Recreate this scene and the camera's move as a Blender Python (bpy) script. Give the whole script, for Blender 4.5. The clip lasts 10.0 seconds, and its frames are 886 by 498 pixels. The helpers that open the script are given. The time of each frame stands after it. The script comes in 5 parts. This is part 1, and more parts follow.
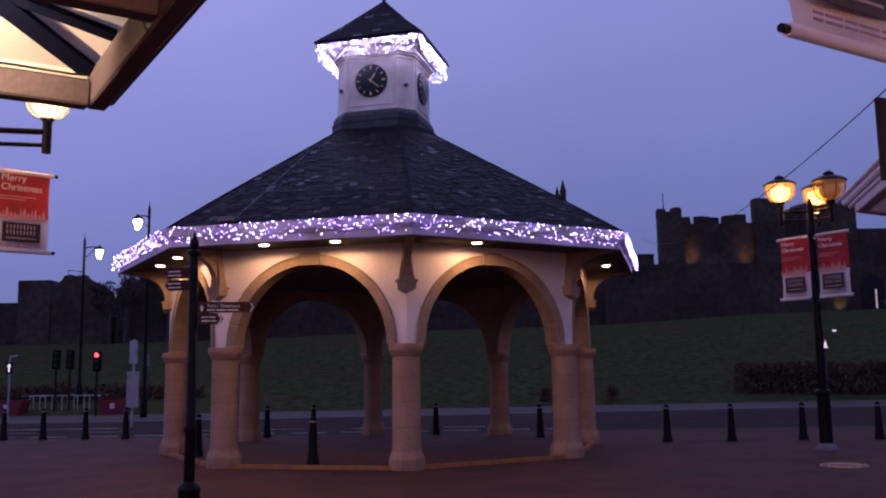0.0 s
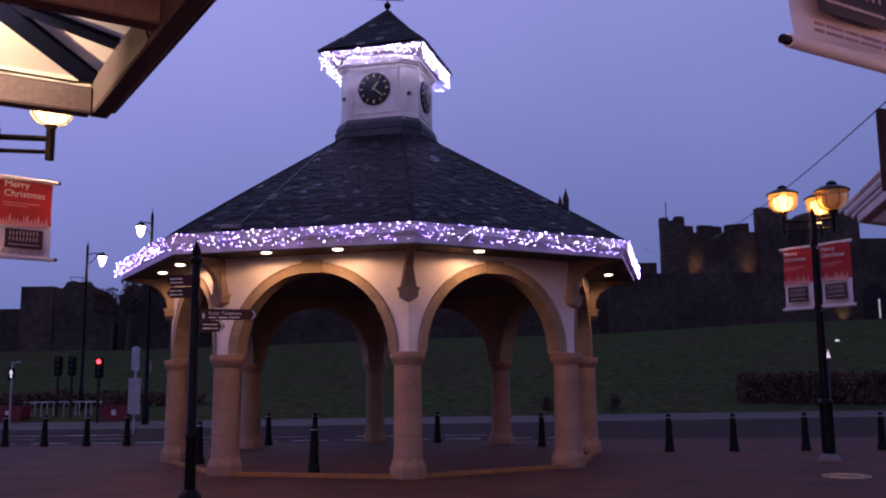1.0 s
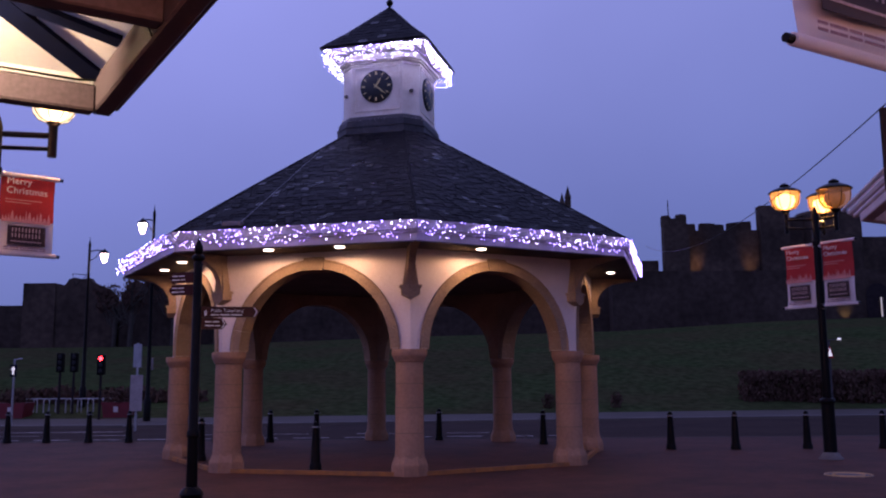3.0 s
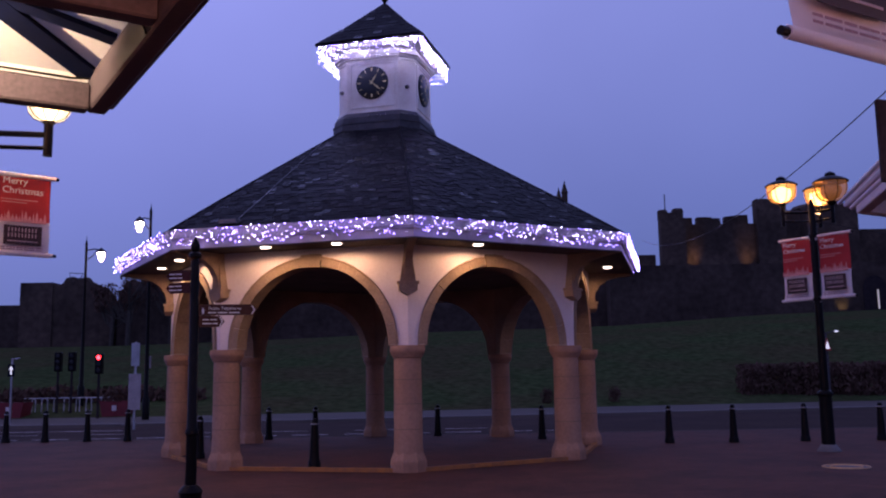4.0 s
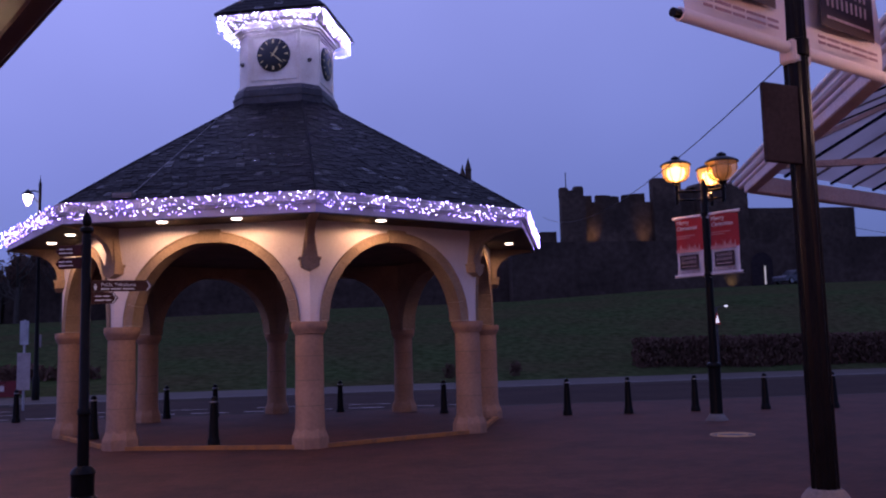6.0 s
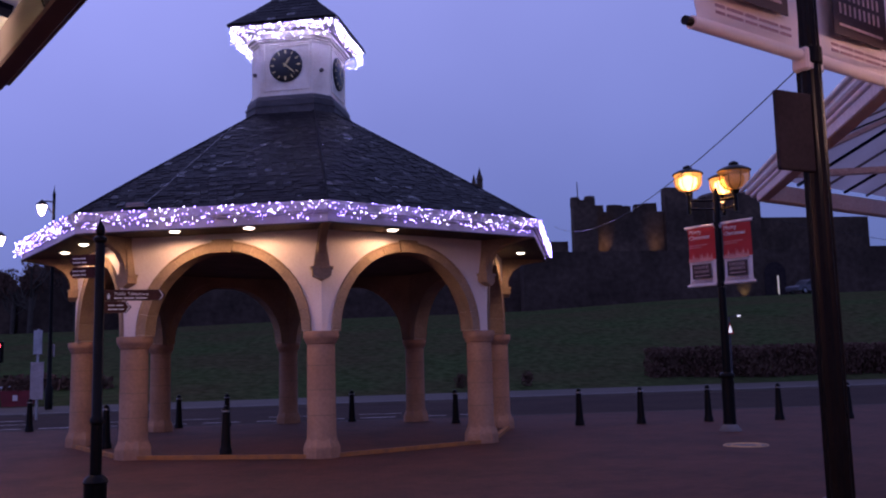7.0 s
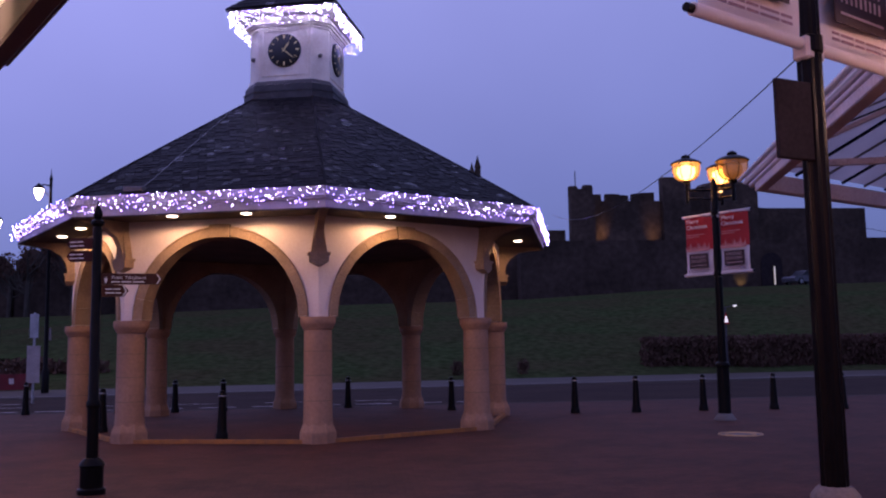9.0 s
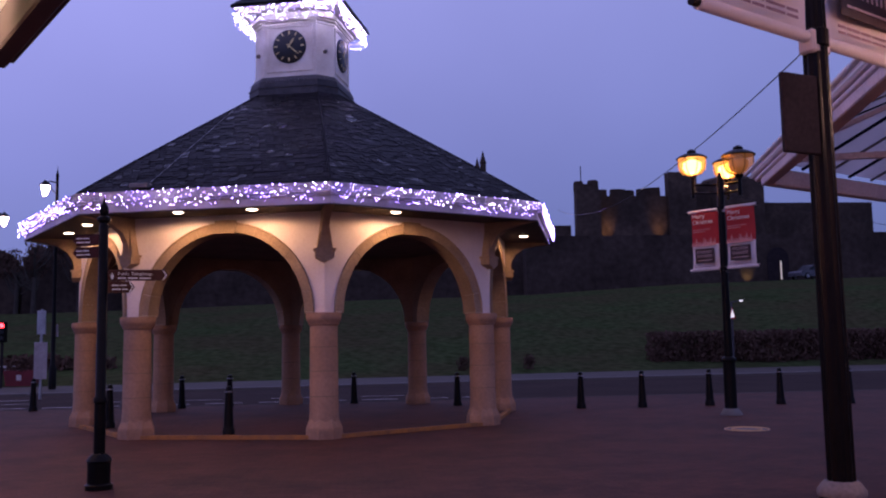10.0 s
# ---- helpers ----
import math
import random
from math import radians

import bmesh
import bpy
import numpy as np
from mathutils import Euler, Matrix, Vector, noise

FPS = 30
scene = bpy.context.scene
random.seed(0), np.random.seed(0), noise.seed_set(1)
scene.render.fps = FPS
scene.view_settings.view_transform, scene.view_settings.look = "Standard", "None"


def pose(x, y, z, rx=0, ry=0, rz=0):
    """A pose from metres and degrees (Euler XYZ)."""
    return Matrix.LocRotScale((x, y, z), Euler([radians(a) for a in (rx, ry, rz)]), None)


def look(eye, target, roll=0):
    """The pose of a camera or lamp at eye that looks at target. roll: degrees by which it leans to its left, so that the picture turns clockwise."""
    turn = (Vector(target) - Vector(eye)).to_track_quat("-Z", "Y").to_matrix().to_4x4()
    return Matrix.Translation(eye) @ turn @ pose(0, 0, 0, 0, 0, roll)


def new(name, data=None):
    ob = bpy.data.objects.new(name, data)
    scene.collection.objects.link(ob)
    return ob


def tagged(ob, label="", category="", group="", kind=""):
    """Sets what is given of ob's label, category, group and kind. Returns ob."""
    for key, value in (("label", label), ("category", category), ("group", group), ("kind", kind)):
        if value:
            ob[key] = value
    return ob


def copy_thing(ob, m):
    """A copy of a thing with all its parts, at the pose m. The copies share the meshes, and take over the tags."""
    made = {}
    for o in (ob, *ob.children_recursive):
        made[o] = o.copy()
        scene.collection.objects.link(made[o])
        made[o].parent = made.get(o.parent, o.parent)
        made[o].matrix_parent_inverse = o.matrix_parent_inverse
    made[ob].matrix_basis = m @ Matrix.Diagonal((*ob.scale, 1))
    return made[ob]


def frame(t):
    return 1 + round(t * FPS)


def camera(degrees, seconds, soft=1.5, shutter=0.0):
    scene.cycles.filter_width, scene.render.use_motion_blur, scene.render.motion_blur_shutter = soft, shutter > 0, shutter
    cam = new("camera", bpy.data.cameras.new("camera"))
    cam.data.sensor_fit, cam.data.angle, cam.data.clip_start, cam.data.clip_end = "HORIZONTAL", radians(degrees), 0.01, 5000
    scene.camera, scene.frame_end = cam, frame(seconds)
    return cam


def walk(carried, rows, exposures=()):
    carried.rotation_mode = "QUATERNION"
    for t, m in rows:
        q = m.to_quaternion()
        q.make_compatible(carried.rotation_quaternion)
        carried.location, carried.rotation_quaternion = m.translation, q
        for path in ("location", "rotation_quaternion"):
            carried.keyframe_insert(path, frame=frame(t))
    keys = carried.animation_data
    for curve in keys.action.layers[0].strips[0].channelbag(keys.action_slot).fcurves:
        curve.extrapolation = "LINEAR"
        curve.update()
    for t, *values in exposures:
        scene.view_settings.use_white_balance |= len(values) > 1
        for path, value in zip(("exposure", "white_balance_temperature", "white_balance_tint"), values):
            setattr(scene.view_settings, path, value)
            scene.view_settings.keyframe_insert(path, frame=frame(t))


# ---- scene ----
# Camera: a hand-held turn on the spot, eye 1.75 m above the paving, swaying by a few centimetres.
cam = camera(51.94, 10.0, soft=2.1)
TURNS = [
    (0, -0.022, 1.7500, -0.057, 7.846, 0.841),
    (0.5, -0.011, 1.7543, 0.074, 8.119, 0.671),
    (1, -0.011, 1.7565, 0.078, 8.344, 0.571),
    (1.5, -0.009, 1.7609, -0.370, 8.448, 0.633),
    (2, -0.013, 1.7630, -0.262, 8.423, 0.656),
    (2.5, -0.015, 1.7609, 0.081, 8.273, 0.462),
    (2.7, -0.015, 1.7609, 0.157, 8.238, 0.428),
    (3.8, -0.013, 1.7587, 0.130, 7.993, 0.721),
    (4, -0.013, 1.7587, 0.067, 7.936, 0.955),
    (4.5, -0.009, 1.7565, -0.912, 7.816, 0.709),
    (4.7, -0.007, 1.7535, -2.653, 7.548, 1.100),
    (4.8, -0.004, 1.7513, -3.918, 7.342, 1.438),
    (4.9, -0.001, 1.7491, -5.174, 7.007, 1.557),
    (5, 0.002, 1.7478, -6.013, 6.698, 1.554),
    (5.1, 0.003, 1.7483, -6.325, 6.396, 1.681),
    (5.2, 0.004, 1.7487, -6.489, 6.187, 1.622),
    (5.3, 0.005, 1.7491, -6.554, 6.057, 1.633),
    (5.5, 0.007, 1.7500, -6.541, 5.946, 1.481),
    (6, 0.013, 1.7513, -5.950, 6.315, 1.481),
    (6.2, 0.012, 1.7500, -5.629, 6.616, 1.416),
    (7.3, 0.009, 1.7413, -5.220, 6.960, 1.433),
    (7.5, 0.009, 1.7405, -5.302, 6.861, 1.467),
    (8, 0.004, 1.7413, -5.345, 6.718, 1.386),
    (8.5, 0.004, 1.7370, -5.394, 6.451, 1.303),
    (9, 0.002, 1.7300, -5.470, 6.175, 0.925),
    (9.5, 0.004, 1.7305, -5.255, 6.000, 1.227),
    (10, 0.004, 1.7283, -5.100, 5.905, 1.045),
]
walk(cam, [(t, pose(x, 0, z, 90 + pitch, roll, yaw)) for t, x, z, yaw, pitch, roll in TURNS],
     [(0.0, 0.03, 7950, 13.5), (2.5, 0.03, 7450, 13.5), (4.5, 0.03, 7000, 13), (5.2, 0.12, 7000, 13), (6.0, 0.20, 7120, 13), (8.0, 0.21, 7430, 13.5), (10.0, 0.25, 7950, 13.5)])

# World: an even overcast dusk, blue-violet, a little deeper towards the zenith.
world = bpy.data.worlds.new("dusk")
scene.world = world
world.use_nodes = True
wn, wl = world.node_tree.nodes, world.node_tree.links
wn.clear()
w_out, w_bg = wn.new("ShaderNodeOutputWorld"), wn.new("ShaderNodeBackground")
w_tc, w_sep, w_ramp = wn.new("ShaderNodeTexCoord"), wn.new("ShaderNodeSeparateXYZ"), wn.new("ShaderNodeValToRGB")
w_noise, w_mix, w_side = wn.new("ShaderNodeTexNoise"), wn.new("ShaderNodeMix"), wn.new("ShaderNodeMapRange")
w_ramp.color_ramp.elements[0].position, w_ramp.color_ramp.elements[0].color = 0.0, (0.104, 0.148, 0.40, 1)
w_ramp.color_ramp.elements[1].position, w_ramp.color_ramp.elements[1].color = 0.45, (0.285, 0.320, 0.87, 1)
e = w_ramp.color_ramp.elements.new(0.18)
e.color = (0.170, 0.213, 0.615, 1)
w_noise.inputs["Scale"].default_value, w_noise.inputs["Detail"].default_value = 2.2, 4
w_mix.data_type, w_mix.blend_type = "RGBA", "MULTIPLY"
w_mix.inputs[0].default_value = 0.30
wl.new(w_tc.outputs["Generated"], w_sep.inputs[0])
wl.new(w_sep.outputs["Z"], w_ramp.inputs[0])
wl.new(w_tc.outputs["Generated"], w_noise.inputs["Vector"])
wl.new(w_ramp.outputs[0], w_mix.inputs[6])
wl.new(w_noise.outputs["Fac"], w_mix.inputs[7])
w_east, w_tint, w_both = wn.new("ShaderNodeMapRange"), wn.new("ShaderNodeValToRGB"), wn.new("ShaderNodeMix")
w_both.data_type, w_both.blend_type = "RGBA", "MULTIPLY"
w_both.inputs[0].default_value = 1.0
w_east.inputs[1].default_value, w_east.inputs[2].default_value = -1.0, 1.0
w_tint.color_ramp.elements[0].color, w_tint.color_ramp.elements[1].color = (1.10, 1.04, 1.04, 1), (0.86, 1.02, 1.04, 1)
wl.new(w_sep.outputs["X"], w_east.inputs[0])
wl.new(w_east.outputs[0], w_tint.inputs[0])
wl.new(w_mix.outputs[2], w_both.inputs[6])
wl.new(w_tint.outputs[0], w_both.inputs[7])
wl.new(w_both.outputs[2], w_bg.inputs[0])
# the west, where the day went, is brighter
w_side.inputs[1].default_value, w_side.inputs[2].default_value = -1.0, 1.0
w_side.inputs[3].default_value, w_side.inputs[4].default_value = 1.46, 0.74
wl.new(w_sep.outputs["X"], w_side.inputs[0])
wl.new(w_side.outputs[0], w_bg.inputs[1])
wl.new(w_bg.outputs[0], w_out.inputs[0])


def lamp(name, kind, at, energy, colour, size=0.1, aim=None, cone=150, blend=0.6):
    data = bpy.data.lights.new(name, kind)
    data.energy, data.color = energy, colour
    data.shadow_soft_size = size
    if kind == "SPOT":
        data.spot_size, data.spot_blend = radians(cone), blend
    ob = new(name, data)
    ob.matrix_world = look(at, aim) if aim else Matrix.Translation(at)
    return ob


WARM, WHITE = (1.0, 0.62, 0.28), (1.0, 0.80, 0.52)


# ---- materials ----
def material(name, base, rough=0.8, metal=0.0, second=None, scale=3.0, bump=0.15, fine=40.0, rand=0.0, grain=0.5, spec=0.4):
    """A surface of two colours mixed by a broad noise, with fine grain in tint and relief."""
    m = bpy.data.materials.new(name)
    m.use_nodes = True
    n, l = m.node_tree.nodes, m.node_tree.links
    b = n["Principled BSDF"]
    b.inputs["Roughness"].default_value, b.inputs["Metallic"].default_value = rough, metal
    b.inputs["Specular IOR Level"].default_value = spec
    tc = n.new("ShaderNodeTexCoord")
    broad, small = n.new("ShaderNodeTexNoise"), n.new("ShaderNodeTexNoise")
    broad.inputs["Scale"].default_value, broad.inputs["Detail"].default_value = scale, 5
    small.inputs["Scale"].default_value, small.inputs["Detail"].default_value = fine, 4
    l.new(tc.outputs["Object"], broad.inputs["Vector"])
    l.new(tc.outputs["Object"], small.inputs["Vector"])
    ramp = n.new("ShaderNodeMapRange")
    ramp.inputs[1].default_value, ramp.inputs[2].default_value = 0.35, 0.65
    l.new(broad.outputs["Fac"], ramp.inputs[0])
    mix = n.new("ShaderNodeMix")
    mix.data_type = "RGBA"
    second = second or tuple(c * 0.72 for c in base)
    mix.inputs[6].default_value, mix.inputs[7].default_value = (*base, 1), (*second, 1)
    l.new(ramp.outputs[0], mix.inputs[0])
    tint = n.new("ShaderNodeMix")
    tint.data_type, tint.blend_type = "RGBA", "OVERLAY"
    tint.inputs[0].default_value = grain
    l.new(mix.outputs[2], tint.inputs[6])
    l.new(small.outputs["Fac"], tint.inputs[7])
    last = tint.outputs[2]
    if rand:
        info, hsv, mr = n.new("ShaderNodeObjectInfo"), n.new("ShaderNodeHueSaturation"), n.new("ShaderNodeMapRange")
        geo, add = n.new("ShaderNodeNewGeometry"), n.new("ShaderNodeMath")
        add.operation = "ADD"
        l.new(info.outputs["Random"], add.inputs[0])
        l.new(geo.outputs["Random Per Island"], add.inputs[1])
        mr.inputs[1].default_value, mr.inputs[2].default_value = 0.3, 1.7
        mr.inputs[3].default_value, mr.inputs[4].default_value = 1 - rand, 1 + rand
        l.new(add.outputs[0], mr.inputs[0])
        l.new(mr.outputs[0], hsv.inputs["Value"])
        l.new(last, hsv.inputs["Color"])
        last = hsv.outputs[0]
    l.new(last, b.inputs["Base Color"])
    if bump:
        bp = n.new("ShaderNodeBump")
        bp.inputs["Strength"].default_value, bp.inputs["Distance"].default_value = bump, 0.02
        l.new(small.outputs["Fac"], bp.inputs["Height"])
        l.new(bp.outputs[0], b.inputs["Normal"])
    rr = n.new("ShaderNodeMapRange")
    rr.inputs[3].default_value, rr.inputs[4].default_value = max(rough - 0.12, 0.03), min(rough + 0.12, 1)
    l.new(small.outputs["Fac"], rr.inputs[0])
    l.new(rr.outputs[0], b.inputs["Roughness"])
    return m


def glow(name, colour, strength):
    m = bpy.data.materials.new(name)
    m.use_nodes = True
    b = m.node_tree.nodes["Principled BSDF"]
    b.inputs["Base Color"].default_value = (*colour, 1)
    b.inputs["Emission Color"].default_value = (*colour, 1)
    b.inputs["Emission Strength"].default_value = strength
    return m


def lit_glass(name, colour, strength, clear=0.55):
    """Ribbed lamp glass; its own emission stands in for light scattered from a lamp."""
    m = bpy.data.materials.new(name)
    m.use_nodes = True
    n, l = m.node_tree.nodes, m.node_tree.links
    n.clear()
    out, em, tr, gl = (n.new("ShaderNodeOutputMaterial"), n.new("ShaderNodeEmission"), n.new("ShaderNodeBsdfTransparent"),
                       n.new("ShaderNodeBsdfGlossy"))
    em.inputs[0].default_value, em.inputs[1].default_value = (*colour, 1), strength
    tr.inputs[0].default_value = (1, 0.78, 0.6, 1)
    gl.inputs["Roughness"].default_value = 0.1
    a, b = n.new("ShaderNodeMixShader"), n.new("ShaderNodeMixShader")
    a.inputs[0].default_value, b.inputs[0].default_value = clear, 0.06
    l.new(em.outputs[0], a.inputs[1])
    l.new(tr.outputs[0], a.inputs[2])
    l.new(a.outputs[0], b.inputs[1])
    l.new(gl.outputs[0], b.inputs[2])
    l.new(b.outputs[0], out.inputs[0])
    return m


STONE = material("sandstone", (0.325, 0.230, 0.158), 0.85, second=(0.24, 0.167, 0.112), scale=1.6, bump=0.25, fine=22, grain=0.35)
# sandstone copy tinted redder for the warm light that falls on the columns
COLUMN_STONE = material("warm_lit_sandstone", (0.35, 0.203, 0.138), 0.85, second=(0.265, 0.148, 0.097), scale=1.4, bump=0.2, fine=16, grain=0.3)
RENDER = material("painted_render", (0.74, 0.65, 0.62), 0.8, second=(0.63, 0.55, 0.52), scale=1.2, bump=0.12, fine=30, grain=0.25)
DECK = material("roof_felt", (0.014, 0.014, 0.017), 0.85, spec=0.1)
LEAD = material("lead", (0.060, 0.057, 0.064), 0.55, second=(0.028, 0.027, 0.034), scale=3, bump=0.3, fine=14, grain=0.8)
TURRET_PAINT = material("weathered_cream_paint", (0.86, 0.81, 0.74), 0.6, second=(0.70, 0.63, 0.56), scale=1.6, bump=0.08, fine=18, grain=0.35)
WHITE_PAINT = material("white_paint", (0.78, 0.76, 0.76), 0.5, second=(0.66, 0.63, 0.62), scale=1.5, bump=0.05, grain=0.2)
EAVE_PAINT = material("weathered_white_paint", (0.42, 0.37, 0.38), 0.6, second=(0.31, 0.275, 0.285), scale=1.2, bump=0.08, grain=0.3)
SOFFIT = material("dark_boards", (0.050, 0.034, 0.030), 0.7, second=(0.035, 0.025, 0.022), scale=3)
# paler than the soffit boards, the colour lifted to stand in for haze
HAZED_BOARDS = material("haze_lifted_ceiling_boards", (0.17, 0.115, 0.10), 0.8, second=(0.12, 0.08, 0.07), scale=2)
BLACK = material("black_iron", (0.0045, 0.0040, 0.0042), 0.32, second=(0.007, 0.006, 0.006), scale=6, bump=0.05, spec=0.08)
DIAL = material("clock_black", (0.012, 0.014, 0.02), 0.35, bump=0)
GOLD = material("gilding", (0.75, 0.60, 0.28), 0.35, metal=0.6, bump=0)
YELLOW = material("worn_yellow_paint", (0.36, 0.145, 0.035), 0.8, second=(0.21, 0.10, 0.045), scale=5, bump=0.2)
BROWN = material("brown_enamel", (0.055, 0.013, 0.010), 0.45, bump=0.02, spec=0.15)
LETTER = material("white_lettering", (0.75, 0.72, 0.68), 0.5, bump=0)
RED = material("red_banner_cloth", (0.40, 0.022, 0.022), 0.75, second=(0.33, 0.018, 0.02), scale=2, bump=0.1, fine=90)
CLOTH = material("white_banner_cloth", (0.84, 0.77, 0.76), 0.75, second=(0.76, 0.69, 0.68), scale=2, bump=0.1, fine=90, grain=0.2)
PALERIM = material("worn_brass_rim", (0.55, 0.34, 0.16), 0.6, second=(0.40, 0.24, 0.12), scale=8)
MAUVEPRINT = material("mauve_print", (0.33, 0.20, 0.24), 0.75, bump=0)
PLAQUELETTER = material("plaque_lettering", (0.50, 0.36, 0.33), 0.7, bump=0)
PLAQUE = material("dark_maroon_print", (0.035, 0.012, 0.014), 0.6, bump=0)
PINKPRINT = material("pale_print", (0.62, 0.26, 0.23), 0.75, bump=0)
PANEL = material("white_glazing_panel", (0.80, 0.77, 0.74), 0.55, second=(0.70, 0.67, 0.64), scale=1.2, bump=0.03, grain=0.15)
BEAM = material("painted_timber", (0.090, 0.068, 0.084), 0.6, second=(0.066, 0.050, 0.062), scale=2, bump=0.08)
BLUEBAR = material("navy_metal", (0.003, 0.005, 0.022), 0.7, bump=0.03, spec=0.05)
ASPHALT = material("asphalt", (0.046, 0.029, 0.024), 0.9, second=(0.033, 0.021, 0.018), scale=0.35, bump=0.3, fine=60, spec=0.06)
FLAGS = material("pale_paving", (0.070, 0.052, 0.043), 0.9, second=(0.052, 0.040, 0.034), scale=0.4, fine=20)
DARK_KERB = material("worn_dark_kerb", (0.060, 0.046, 0.042), 0.85, second=(0.04, 0.031, 0.029), scale=0.8)
KERB = material("kerb_stone", (0.17, 0.155, 0.15), 0.8, second=(0.11, 0.10, 0.098), scale=0.8)
LINE = material("road_paint", (0.52, 0.47, 0.47), 0.7, second=(0.18, 0.16, 0.16), scale=3, fine=15)
GRASS = material("grass", (0.037, 0.052, 0.021), 1.0, second=(0.047, 0.044, 0.022), scale=0.18, bump=0.8, fine=2.2, grain=0.9, spec=0.0)
LEAVES = material("hedge_leaves", (0.100, 0.063, 0.050), 0.9, second=(0.075, 0.045, 0.036), scale=0.6, bump=0, rand=0.1, spec=0.0)
CASTLE = material("castle_stone", (0.085, 0.060, 0.047), 0.95, second=(0.045, 0.033, 0.027), scale=0.22, bump=0.6, fine=1.6, grain=0.7, spec=0.1)
# castle stone darkened for walls away from the floodlights, lifted again for haze
CURTAIN = material("dimmed_castle_stone", (0.068, 0.050, 0.042), 0.95, second=(0.040, 0.030, 0.025), scale=0.22, bump=0.6, fine=1.6, grain=0.7, spec=0.05)
BARK = material("bark", (0.06, 0.05, 0.042), 0.95)
PLANTER = material("red_plastic", (0.17, 0.012, 0.02), 0.5)
STEEL = material("galvanised_steel", (0.42, 0.42, 0.44), 0.4, metal=0.7, bump=0.03)
GALVANISED = material("dull_galvanised_tube", (0.46, 0.45, 0.47), 0.5, metal=0.1, bump=0.03)
SIGNGREY = material("grey_sign_back", (0.032, 0.025, 0.028), 0.85, bump=0.03, spec=0.05)
BULB = glow("warm_bulb", (1.0, 0.66, 0.36), 22)
LANTERN_BULB = glow("amber_bulb", (1.0, 0.58, 0.22), 15)
DEAD_BULB = material("frosted_bulb", (0.75, 0.66, 0.50), 0.5, bump=0)
LED = glow("cool_led", (0.55, 0.50, 1.0), 26)
BRIGHT_LED = glow("bright_cool_led", (0.55, 0.54, 1.0), 64)
# violet bulbs stand in for the blue halo round the white ones
HALO_LED = glow("halo_violet_led", (0.24, 0.17, 1.0), 24)
DOWN = glow("downlight_lens", (1.0, 0.85, 0.80), 8)
FARLAMP = glow("discharge_lamp", (1.0, 0.66, 0.72), 26)
REDLIGHT = glow("red_signal", (1.0, 0.03, 0.05), 10)
SIGNLIT = glow("lit_sign_face", (0.85, 0.86, 1.0), 0.75)
AMBER = lit_glass("amber_lamp_glass", (1.0, 0.36, 0.09), 2.1, 0.45)
# unlit lantern's glass; faint emission stands in for the lit lantern behind it
CLEAR_AMBER = lit_glass("faint_glow_amber_glass", (1.0, 0.36, 0.10), 0.55, 0.82)
PALE = lit_glass("pale_lamp_glass", (1.0, 0.76, 0.50), 2.4, 0.3)
STRIPLIT = glow("strip_light", (1.0, 0.92, 0.80), 0.22)
CARPAINT = material("grey_car_paint", (0.12, 0.12, 0.14), 0.3, metal=0.2, bump=0)
POSTER = material("grey_poster", (0.36, 0.31, 0.31), 0.6, second=(0.28, 0.24, 0.24), scale=4, bump=0)
MOULD = material("mauve_painted_timber", (0.64, 0.52, 0.52), 0.5, second=(0.54, 0.43, 0.43), scale=2, bump=0.05)
GLAZE = material("grubby_glazing", (0.72, 0.69, 0.70), 0.45, second=(0.58, 0.56, 0.57), scale=1.0, bump=0.03, grain=0.2)


def let_light_through(m, share):
    """Turn part of an opaque sheet's scatter into light that comes through it."""
    n, l = m.node_tree.nodes, m.node_tree.links
    b, out = n["Principled BSDF"], n["Material Output"]
    tr, mix = n.new("ShaderNodeBsdfTranslucent"), n.new("ShaderNodeMixShader")
    l.new(b.inputs["Base Color"].links[0].from_socket, tr.inputs["Color"])
    mix.inputs[0].default_value = share
    l.new(b.outputs[0], mix.inputs[1])
    l.new(tr.outputs[0], mix.inputs[2])
    l.new(mix.outputs[0], out.inputs["Surface"])


let_light_through(PANEL, 0.4)
let_light_through(CLOTH, 0.4)
let_light_through(GLAZE, 0.72)


def paving_material():
    """Red-brown block paving laid in running bond, damp and unevenly worn."""
    m = material("block_paving", (0.108, 0.039, 0.026), 0.75, second=(0.062, 0.024, 0.017), scale=0.8, grain=0.8, bump=0, fine=30, spec=0.15)
    n, l = m.node_tree.nodes, m.node_tree.links
    b = n["Principled BSDF"]
    tc, br, mul, bp = n.new("ShaderNodeTexCoord"), n.new("ShaderNodeTexBrick"), n.new("ShaderNodeMix"), n.new("ShaderNodeBump")
    br.inputs["Scale"].default_value = 1.0
    br.inputs["Brick Width"].default_value, br.inputs["Row Height"].default_value = 0.2, 0.1
    br.inputs["Mortar Size"].default_value = 0.006
    br.inputs["Color1"].default_value, br.inputs["Color2"].default_value = (1, 1, 1, 1), (0.56, 0.55, 0.56, 1)
    br.inputs["Mortar"].default_value = (0.34, 0.33, 0.34, 1)
    l.new(tc.outputs["Object"], br.inputs["Vector"])
    source = b.inputs["Base Color"].links[0].from_socket
    mul.data_type, mul.blend_type = "RGBA", "MULTIPLY"
    mul.inputs[0].default_value = 0.8
    l.new(source, mul.inputs[6])
    l.new(br.outputs["Color"], mul.inputs[7])
    l.new(mul.outputs[2], b.inputs["Base Color"])
    bp.inputs["Strength"].default_value, bp.inputs["Distance"].default_value = 0.5, 0.006
    l.new(br.outputs["Fac"], bp.inputs["Height"])
    bp.invert = True
    l.new(bp.outputs[0], b.inputs["Normal"])
    return m


PAVING = paving_material()


